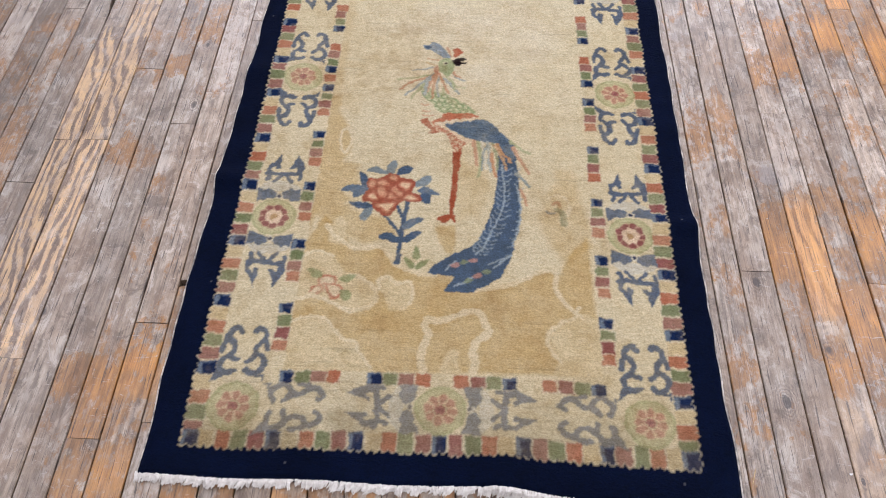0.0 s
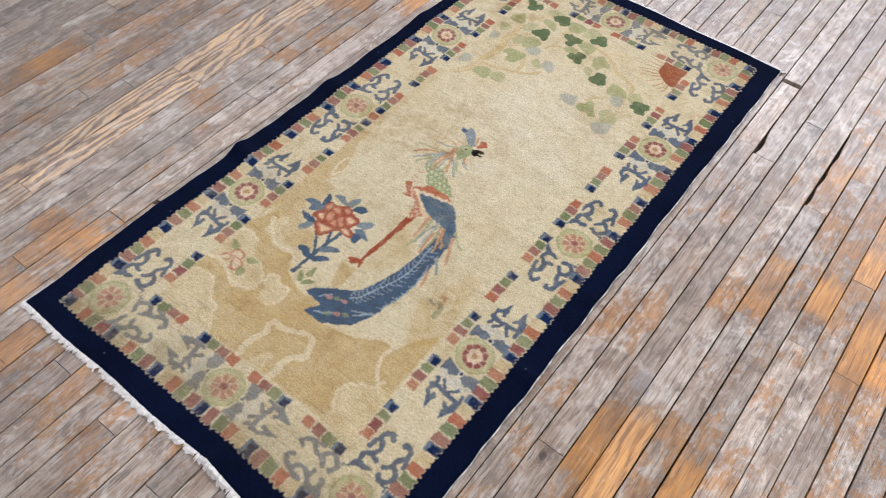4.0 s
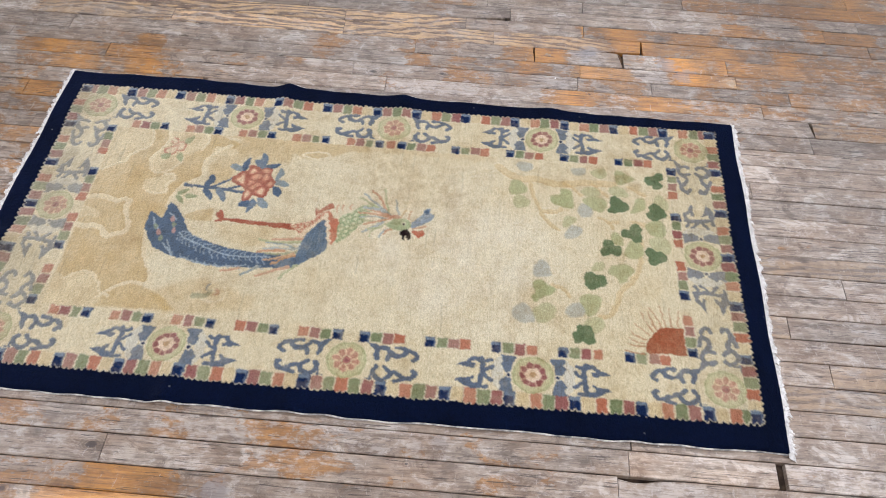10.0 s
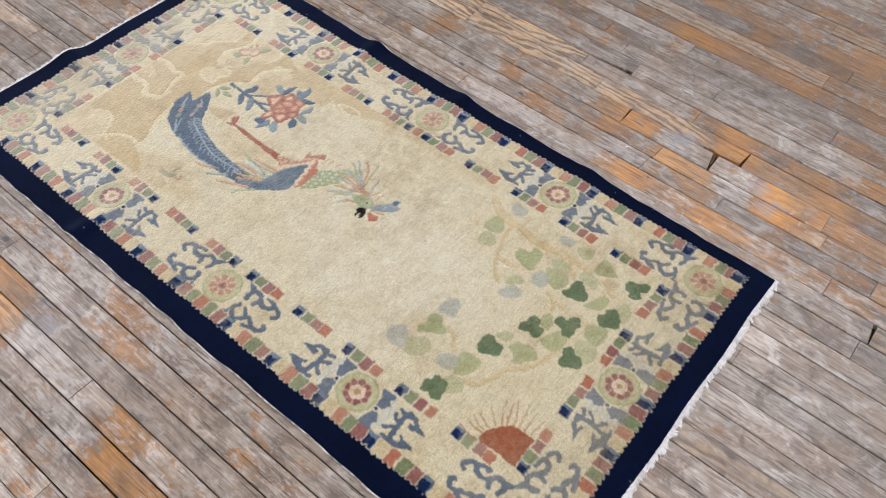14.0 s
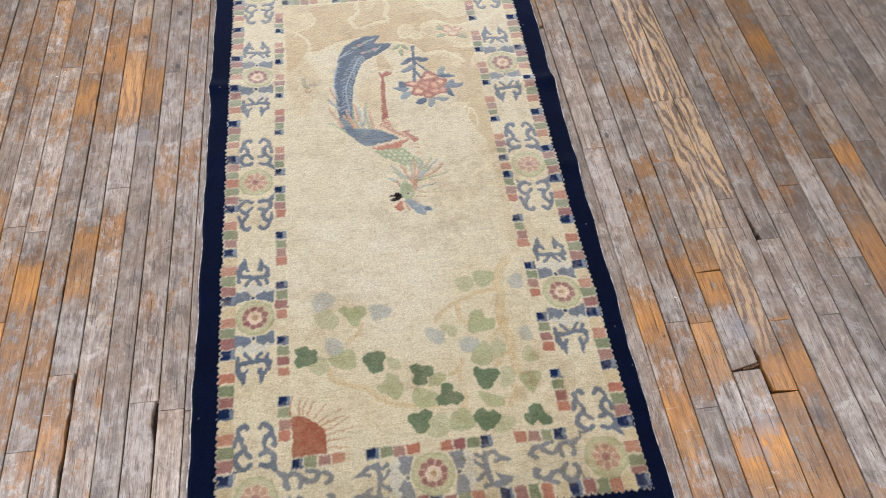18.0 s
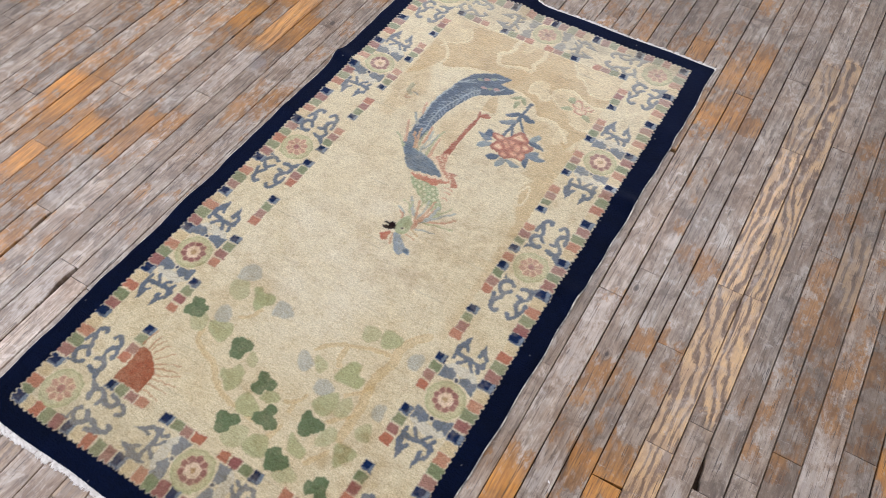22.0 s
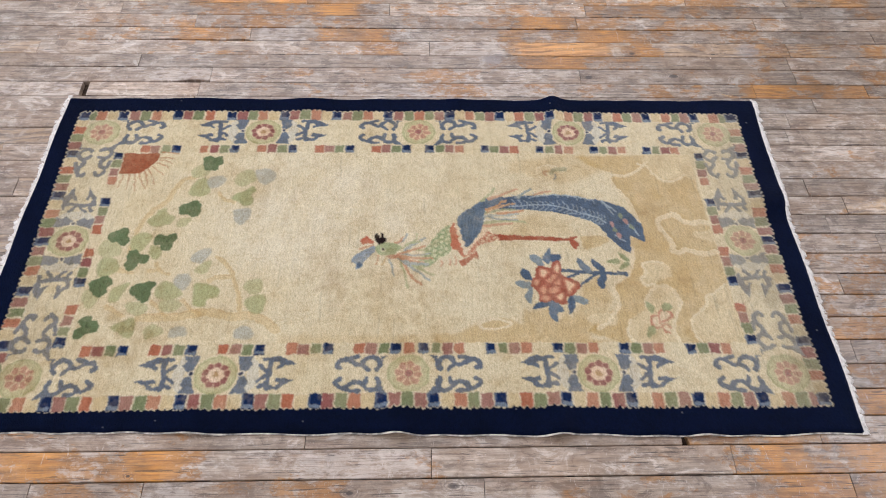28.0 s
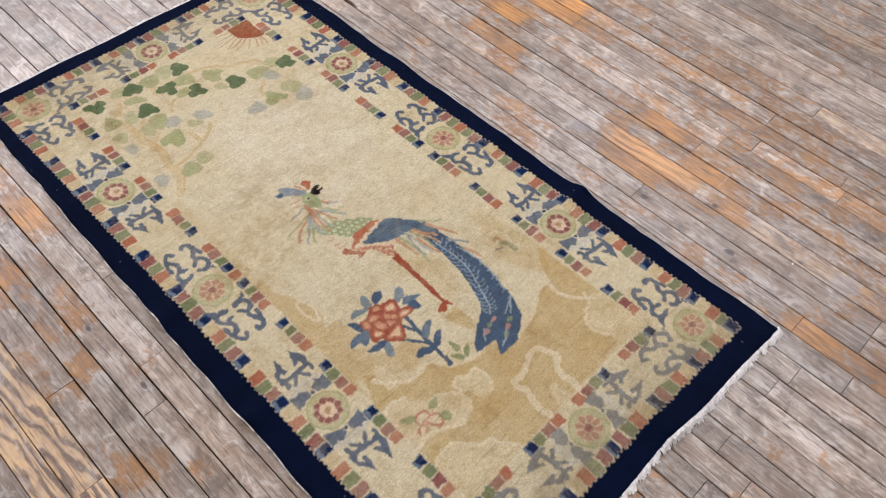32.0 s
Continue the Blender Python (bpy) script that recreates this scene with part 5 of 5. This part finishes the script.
EAST_OUTER = [
    (3, -0.56, -0.255, 1.0, 0.35, 0.0), (3, -0.255, -0.05, 0.45, 0.15, 0.8), (3, -1.4, -0.56, 0.6, 0.3, 0.4), (4, -0.48, -0.22, 0.85, 0.0, 0.3),
    (4, -0.2, 0.4, 0.62, 0.0, 0.5), (5, -0.1, 0.45, 0.62, 0.0, 0.5), (6, 0.062, 0.6, 0.8, 0.0, 0.3), (7, 0.0, 0.6, 0.7, 0.0, 0.4),
    (5, -1.0, -0.468, 0.6, 0.0, 0.4),
]
WEST_PATCHES_A = [
    (-2, -1.035, -0.89, 0.85, 0, 0.2),
    (0, -0.935, -0.704, 0.78, 0, 0.2),
    (0, -0.876, -0.728, 0.85, 0.1, 0.2),
    (0, -0.703, -0.61, 0.7, 0, 0.2),
    (0, -0.559, -0.053, 0.3, 0, 0.35),
    (0, -0.015, 0.211, 0.5, 0, 0.95),
    (0, 0.226, 0.569, 0.64, 0, 0.5),
    (0, 0.581, 0.678, 0.75, 0, 0.9),
    (1, -1.043, -0.846, 0.92, 0, 0.1),
    (1, -0.897, -0.821, 0.8, 0.1, 0.2),
    (1, -0.8, -0.706, 0.72, 0, 0.2),
    (1, -0.774, -0.73, 0.75, 0, 0.3),
    (1, -0.114, 0.192, 0.42, 0, 0.5),
    (1, 0.125, 0.225, 0.62, 0, 0.6),
]
WEST_PATCHES_B = [
    (1, 0.224, 0.37, 0.62, 0, 0.3),
    (1, 0.384, 0.502, 0.28, 0, 0.4),
    (1, 0.515, 0.67, 0.64, 0, 0.5),
    (1, 0.687, 0.777, 0.3, 0, 0.3),
    (2, -1.048, -0.985, 0.6, 0, 0.5),
    (2, -0.864, -0.795, 0.68, 0, 0.2),
    (2, -0.768, -0.723, 0.66, 0, 0.3),
    (2, -0.696, -0.666, 0.66, 0, 0.3),
    (2, -0.682, -0.666, 0.75, 0, 0.2),
    (2, -0.238, -0, 0.35, 0, 0.3),
    (2, 0.027, 0.207, 0.78, 0, 0.3),
    (2, 0.214, 0.382, 0.82, 0, 0.2),
    (2, 0.389, 0.473, 0.6, 0, 0.4),
    (2, 0.493, 0.662, 0.97, 0.15, 0.1),
]
WEST_PATCHES_C = [
    (2, 0.68, 0.736, 0.35, 0, 0.5),
    (2, 0.742, 0.785, 0.9, 0, 0.2),
    (2, 1.14, 1.277, 0.68, 0, 0.5),
    (3, -0.242, -0.204, 0.72, 0, 0.3),
    (3, -0.158, 0.015, 0.45, 0, 0.4),
    (3, 0.021, 0.445, 0.8, 0, 0.4),
    (3, 0.043, 0.205, 0.62, 0, 0.5),
    (3, 0.221, 0.351, 0.62, 0, 0.2),
    (3, 0.373, 0.563, 0.86, 0.2, 0.1),
    (3, 0.612, 0.684, 0.64, 0, 0.3),
    (3, 0.695, 0.773, 0.4, 0, 0.6),
    (3, 0.888, 0.967, 0.85, 0, 0.5),
    (3, 1.17, 1.322, 0.78, 0, 0.5),
    (4, 0.258, 0.483, 0.7, 0.85, 0.2),
]
WEST_PATCHES_D = [
    (4, 0.509, 0.629, 0.75, 0.8, 0.2),
    (4, 0.682, 0.771, 0.75, 0.2, 0.2),
    (5, 0.169, 0.349, 0.62, 0, 0.2),
    (5, 0.183, 0.234, 0.7, 0, 0.3),
    (5, 0.208, 0.287, 0.55, 0, 0.3),
    (5, 0.309, 0.487, 0.3, 0, 0.2),
    (5, 0.514, 0.645, 0.78, 0, 0.3),
    (5, 0.668, 0.769, 0.72, 0, 0.5),
    (5, 1.098, 1.358, 0.6, 0, 0.2),
    (6, 0.214, 0.423, 0.3, 0, 0.2),
    (6, 0.451, 0.757, 0.35, 0, 0.3),
    (6, 0.928, 0.961, 0.8, 0, 0.3),
    (6, 1.14, 1.371, 0.85, 0, 0.2),
    (7, 0.212, 0.421, 0.33, 0, 0.5),
]
WEST_PATCHES_E = [
    (7, 0.434, 0.754, 0.25, 0, 0.4),
    (8, -0.477, -0.262, 0.25, 0.6, 0.3),
    (8, 0.149, 0.194, 0.8, 0, 0.3),
    (8, 0.166, 0.236, 0.75, 0, 0.3),
    (8, 0.21, 0.363, 0.6, 0, 0.5),
    (9, 0.163, 0.233, 0.6, 0, 0.6),
    (9, 0.192, 0.354, 0.68, 0, 0.6),
    (9, 0.375, 0.564, 0.35, 0, 0.3),
    (9, 1.098, 1.403, 0.88, 0.15, 0.1),
    (10, -0.607, -0.278, 0.78, 0, 0.2),
    (10, 0.158, 0.19, 0.85, 0, 0.2),
    (10, 0.19, 0.484, 0.85, 0, 0.1),
    (11, -0.461, -0.136, 0.55, 0, 0.2),
    (11, -0.001, 0.121, 0.8, 0, 0.3),
]
EAST_PATCHES_A = [
    (0, -1.171, -0.915, 0.98, 0, 0.2),
    (0, -0.206, -0.014, 0.62, 0, 0.6),
    (1, -0.543, -0.238, 0.33, 0, 0.7),
    (1, -0.21, -0.037, 0.6, 0, 0.5),
    (1, 0.267, 0.489, 0.4, 0, 0.6),
    (1, 0.531, 0.615, 0.5, 0, 0.95),
    (2, -0.19, 0.186, 0.28, 0, 0.35),
    (2, 0.492, 0.546, 0.66, 0, 0.5),
    (3, -1.284, -1.168, 0.7, 0, 0.5),
    (3, -0.047, 0.188, 0.58, 0, 0.4),
    (3, 0.127, 0.222, 0.66, 0, 0.4),
    (4, -0.892, -0.754, 0.5, 0, 0.6),
    (4, -0.692, -0.569, 0.7, 0, 0.5),
    (4, -0.466, -0.273, 0.86, 0.1, 0.2),
]
EAST_PATCHES_B = [
    (4, -0.251, -0.156, 0.68, 0, 0.5),
    (4, -0.186, 0.068, 0.4, 0, 0.7),
    (4, 0.087, 0.241, 0.68, 0, 0.3),
    (4, 0.129, 0.324, 0.68, 0, 0.3),
    (4, 0.544, 0.628, 0.7, 0, 0.4),
    (5, -0.756, -0.473, 0.68, 0, 0.5),
    (5, 0.015, 0.226, 0.62, 0, 0.5),
    (5, 0.266, 0.314, 0.7, 0, 0.4),
    (5, 0.303, 0.369, 0.6, 0, 0.5),
    (6, -0.184, -0.003, 0.38, 0, 0.6),
    (6, -0.097, 0.044, 0.66, 0, 0.3),
    (6, -0.07, 0.017, 0.72, 0, 0.3),
    (6, 0.073, 0.245, 0.62, 0, 0.8),
    (6, 0.269, 0.356, 0.68, 0, 0.2),
]
EAST_PATCHES_C = [
    (7, -1.328, -1.119, 0.9, 0.3, 0.6),
    (7, 0.076, 0.263, 0.68, 0, 0.2),
    (8, -0.057, 0.038, 0.7, 0, 0.4),
    (8, 0.084, 0.315, 0.68, 0.2, 0.1),
    (9, 0.08, 0.34, 0.98, 0, 0.1),
    (8, 0.02, 0.3, 0.95, 0, 0.2),
    (7, 0.26, 0.62, 0.95, 0, 0.2),
    (6, 0.24, 0.5, 0.85, 0, 0.3),
]
EAST_NEAR = [
    (0, -0.771, -0.452, 0.62, 0, 0.6),
    (1, -0.841, -0.653, 0.64, 0, 0.4),
    (1, -0.63, -0.374, 0.36, 0, 0.6),
    (2, -0.838, -0.689, 0.58, 0, 0.2),
    (2, -0.627, -0.471, 0.74, 0, 0.2),
    (3, -0.844, -0.783, 0.86, 0.2, 0.2),
    (3, -0.686, -0.604, 0.82, 0, 0.3),
    (4, -0.581, -0.491, 0.85, 0, 0.2),
]
EAST_PATCHES_D = [
    (1, -0.54, -0.358, 0.3, 0, 0.3),
    (3, -0.228, -0.077, 0.35, 0, 0.95),
    (4, 0.105, 0.233, 0.88, 0, 0.3),
    (4, 0.314, 0.408, 0.3, 0, 0.9),
    (4, 0.547, 0.604, 0.85, 0, 0.3),
    (5, -0.43, -0.308, 0.85, 0, 0.3),
    (5, 0.098, 0.176, 0.66, 0, 0.5),
    (6, 0.164, 0.332, 0.98, 0, 0.1),
    (6, 0.29, 0.398, 0.8, 0, 0.3),
]
WEST_PATCHES_F = [
    (0, 0.084, 0.174, 0.2, 0, 0.95),
    (0, 0.454, 0.538, 0.9, 0, 0.2),
    (0, 0.644, 0.74, 0.95, 0, 0.2),
    (1, 0.127, 0.198, 0.66, 0, 0.5),
    (1, 0.282, 0.376, 0.7, 0, 0.3),
    (1, 0.376, 0.444, 0.3, 0, 0.9),
    (1, 0.588, 0.651, 0.95, 0, 0.2),
    (2, 0.046, 0.101, 0.75, 0, 0.3),
    (2, 0.205, 0.288, 0.75, 0, 0.3),
    (2, 0.646, 0.721, 0.25, 0, 0.95),
    (2, 0.765, 0.854, 1.0, 0, 0.1),
    (3, 0.357, 0.474, 0.98, 0, 0.1),
    (3, 0.477, 0.56, 0.2, 0, 0.95),
    (3, 0.74, 0.861, 0.85, 0, 0.2),
    (4, 0.572, 0.66, 0.95, 0, 0.2),
    (5, 0.521, 0.576, 0.85, 0, 0.3),
    (5, 0.677, 0.793, 0.9, 0, 0.2),
    (5, 0.797, 0.879, 0.85, 0, 0.3),
    (9, 0.076, 0.269, 0.2, 0, 0.95),
    (10, 0.154, 0.225, 0.85, 0, 0.2),
    (10, 0.242, 0.341, 0.95, 0, 0.1),
]
STRETCH = [("west", *s) for s in WEST_BY_RUG + WEST_FLAME + WEST_OUTER + WEST_PATCHES_A + WEST_PATCHES_B + WEST_PATCHES_C + WEST_PATCHES_D + WEST_PATCHES_E + WEST_PATCHES_F]
STRETCH += [("east", *s) for s in EAST_BY_RUG + EAST_OUTER + EAST_PATCHES_A + EAST_NEAR + EAST_PATCHES_B + EAST_PATCHES_C + EAST_PATCHES_D]
# gaps left by chips: row, from, to, how much of the board is missing along one side
CHIPS = {("east", 1): (0.524, 0.64, -0.010), ("east", 4): (0.442, 0.76, -0.008), ("west", 4): (0.56, 0.664, 0.010), ("west", 6): (0.215, 0.288, 0.012)}
WIDE_ENDS = {("east", 0, 0.847): 0.018, ("west", 3, 0.607): 0.016, ("west", -1, -0.514): 0.014, ("west", 4, 0.664): 0.007, ("west", 3, 0.36): 0.006, ("east", -1, 0.554): 0.002, ("west", -1, 1.09): 0.009}

floor = tagged(new("floor"), "worn grey-washed oak strip floor with bare orange patches", "floor", kind="structure")
plank_rng = random.Random(12)


def tone_at(side, k, x, y, seed):
    """Wear, figure and chalk of a board at a place along it."""
    big = noise.noise((x * 1.1 + 3, y * 0.9, 0.3))
    mid = noise.noise((x * 3.5, y * 2.2, 7.7 + seed))
    wear = 0.37 + 0.2 * big + 0.22 * mid
    if y > 0.9 and x > -0.45:
        wear -= 0.07
    if -0.85 < x < -0.5 and -0.9 < y < 0.0:
        wear -= 0.12
    if x < -0.45 and y > 0.3:
        wear += 0.08
    if x < -0.85 or x > 0.7:
        wear += 0.07
    if x > 0.45 and y < -0.2:
        wear += 0.05
    figure = 0.0 if seed < 0.9 else 0.35
    chalk = 0.42 + 0.3 * noise.noise((x * 2.0, y * 1.7, 4.2 + seed * 3))
    for s, row, y0, y1, a, b, c in STRETCH:
        if s == side and row == k and y0 - 0.05 < y < y1 + 0.05:
            n = 0.2 * noise.noise((x * 9, y * 9, seed))
            ends = min((y - y0) / 0.045, (y1 - y) / 0.045) + 0.9 + 2.5 * n
            hold = min(1, max(0, ends)) if b < 0.3 else (1 if y0 - 0.01 < y < y1 + 0.01 else 0)
            wear = wear * (1 - hold) + (a * 0.565 + 0.15 + 1.3 * n) * hold
            figure = figure * (1 - hold) + b * hold
            chalk = chalk * (1 - hold) + (c + 0.5 * n) * hold
    return wear, figure, chalk


def plank_shape(side, k, x0, x1, y0, y1, slant=0.0):
    """A board with softened long edges: points, faces, tones."""
    seed = plank_rng.random()
    top = plank_rng.gauss(0, 0.00035)
    tilt = plank_rng.gauss(0, 0.00025)
    gap = 0.0005 + abs(plank_rng.gauss(0, 0.0006))
    # random board tone; dimmer light westward and far sideways painted in as darkening
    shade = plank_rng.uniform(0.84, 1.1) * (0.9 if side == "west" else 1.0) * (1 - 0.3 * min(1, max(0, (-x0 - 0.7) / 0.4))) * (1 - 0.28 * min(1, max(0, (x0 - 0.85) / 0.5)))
    count = max(2, int((y1 - y0) / (0.025 if abs(x0) < 1.3 and y0 < 1.4 and y1 > -1.4 else 0.08)))
    chip = CHIPS.get((side, k))
    pts, faces, tones = [], [], []
    for i in range(count + 1):
        y = y0 + (y1 - y0) * i / count
        a, b = x0 + gap, x1 - gap
        if chip and y0 - 0.005 < chip[0] < y1 and chip[0] - 0.001 <= y <= chip[1]:
            lost = chip[2] * (0.7 + 0.3 * math.sin(y * 70)) * (1 if chip[2] > 0 else min(1, (chip[1] - y) / 0.06))
            a, b = (a - lost, b) if chip[2] < 0 else (a, b - lost)
        # dimmer light past the rug's ends, painted into the board tone
        end_shade = 0.2 * min(1, max(0, (abs(y) - 0.8) / 0.3)) * (1 + noise.noise((x0 * 3, y * 3, 5)))
        tone = (*tone_at(side, k, (x0 + x1) / 2, y, seed), shade * (1 - end_shade))
        wob = 0.0004 * noise.noise((y * 6, x0 * 50, 1))
        for x, z in ((a, -0.016), (a, -0.0015), (a + 0.0013, 0.0), (b - 0.0013, 0.0), (b, -0.0015), (b, -0.016)):
            along = (x - a) / (b - a)
            ragged = slant * (along ** 2 if k % 2 else (1 - along) ** 2) * (1 + 0.3 * math.sin(along * 9)) if i == count else 0.0
            pts.append((x + wob, y + ragged, z + (top + (tilt if x > (a + b) / 2 else -tilt) if z > -0.01 else 0)))
            tones.append(tone)
    for i in range(count):
        for j in range(5):
            p = i * 6 + j
            faces.append((p, p + 1, p + 7, p + 6))
    faces.append((0, 1, 2, 3, 4, 5))
    e = count * 6
    faces.append((e + 5, e + 4, e + 3, e + 2, e + 1, e))
    faces = [f[::-1] for f in faces]
    return pts, faces, tones


def board_mesh(name, pts, faces, tones):
    me = bpy.data.meshes.new(name)
    me.from_pydata(pts, [], faces)
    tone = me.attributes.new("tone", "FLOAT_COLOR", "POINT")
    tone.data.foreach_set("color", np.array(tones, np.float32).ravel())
    me.materials.append(PLANK)
    return new(name, me)


near = []
for side, k, x0, x1 in rows:
    known = list(ENDS.get((side, k), ()))
    lo, hi = (min(known), max(known)) if known else (plank_rng.uniform(-0.3, 0.3),) * 2
    if not known:
        known = [lo]
    y = lo
    while y > -HALF:
        y -= plank_rng.uniform(0.4, 1.25)
        known.append(max(y, -HALF))
    y = hi
    while y < HALF:
        y += plank_rng.uniform(0.4, 1.25)
        known.append(min(y, HALF))
    known = sorted(set(known))
    for a, b in zip(known, known[1:]):
        if b - a < 0.02:
            continue
        cut = WIDE_ENDS.get((side, k, b), 0.0006)
        shape = plank_shape(side, k, x0, x1, a + 0.0006, b - cut, cut * 0.7 if cut > 0.004 and (side, k) != ("east", 0) else 0.0)
        far = max(abs((x0 + x1) / 2) - 0.45, 0) + max(abs((a + b) / 2) - 0.85, 0) + (5 if side == "mid" and -0.8 < a and b < 0.8 else 0)
        near.append((far, len(near), shape))
near.sort(key=lambda item: item[:2])
for far, _, shape in near[:300]:
    board_mesh("plank", *shape).parent = floor
pts, faces, tones = [], [], []
for far, _, (p, f, t) in near[300:]:
    faces += [tuple(i + len(pts) for i in face) for face in f]
    pts += p
    tones += t
far_planks = board_mesh("far_planks", pts, faces, tones)
far_planks.parent = floor
tagged(far_planks, "worn grey-washed oak boards further off", kind="stuff")
bm = bmesh.new()
box(bm, -HALF, -HALF, -0.05, HALF, HALF, -0.015)
part("subfloor", bm, UNDER, floor, "dark dusty underfloor seen in the gaps")


# ---- small loose things on the boards ----
CHIP = plain_material("dry_paint", S(222, 218, 212), S(240, 238, 234), 300.0, 0.7)
STRAW = plain_material("dry_splinter", S(176, 146, 106), S(220, 196, 156), 200.0, 0.7)


def flake(x, y, size, turn, seed):
    """A curled scrap of dry paint."""
    r = random.Random(seed)
    bm = bmesh.new()
    rim = [(size * r.uniform(0.6, 1.1) * math.cos(a), size * 0.6 * r.uniform(0.6, 1.1) * math.sin(a)) for a in np.linspace(0, 2 * math.pi, 7, endpoint=False)]
    low = [bm.verts.new((px, py, 0.12 * abs(px))) for px, py in rim]
    high = [bm.verts.new((px * 0.92, py * 0.92, 0.12 * abs(px) + 0.0006)) for px, py in rim]
    bm.faces.new(high)
    bm.faces.new(low[::-1])
    for i in range(7):
        bm.faces.new((low[i], low[(i + 1) % 7], high[(i + 1) % 7], high[i]))
    ob = tagged(part("paint_flake", bm, CHIP), "small white flake of dry paint lying on the boards", "paint flake", "paint flakes on the floor")
    ob.matrix_world = pose(x, y, 0.0004, rz=turn)


for k, (x, y, size) in enumerate(((0.872, -0.467, 0.0042), (0.853, -0.485, 0.003), (0.85, -0.443, 0.0034), (0.85, -0.472, 0.003), (-0.575, 0.417, 0.004), (0.634, -0.819, 0.0035))):
    flake(x, y, size, 37 * k, k)


BROKEN = plain_material("broken_wood", S(58, 42, 32), S(122, 92, 64), 120.0, 0.8)


def splinter(x, y, z, length, thick, turn, tilt, label, material):
    """A thin bent sliver of wood with tapered ends."""
    bm = bmesh.new()
    rings = []
    for k in range(6):
        s = k / 5
        w = thick * (0.25 + 1.5 * s * (1 - s) * 2)
        rings.append([bm.verts.new((length * (s - 0.5), w * cx + thick * 1.5 * s * (1 - s), w * 0.6 * cz + w * 0.6)) for cx, cz in ((-1, -1), (1, -0.9), (0.7, 0.8), (-0.8, 1))])
    for a, b in zip(rings, rings[1:]):
        for i in range(4):
            bm.faces.new((a[i], a[(i + 1) % 4], b[(i + 1) % 4], b[i]))
    bm.faces.new(rings[0][::-1])
    bm.faces.new(rings[-1])
    ob = tagged(part("wood_splinter", bm, material), label, "splinter", "wood splinters on the floor")
    ob.matrix_world = pose(x, y, z, 0, tilt, turn)


splinter(0.485, -0.829, 0.0004, 0.03, 0.0009, 70, 0, "thin pale wood splinter lying beside the rug", STRAW)
splinter(-0.684, 0.597, -0.006, 0.044, 0.0042, 14, -6, "broken brown wood splinter stuck in a board gap", BROKEN)
splinter(-0.668, 0.590, -0.005, 0.028, 0.0032, 74, 10, "broken brown wood splinter stuck in a board gap", BROKEN)
splinter(-0.678, 0.584, -0.004, 0.026, 0.0026, 40, 4, "broken brown wood splinter stuck in a board gap", BROKEN)
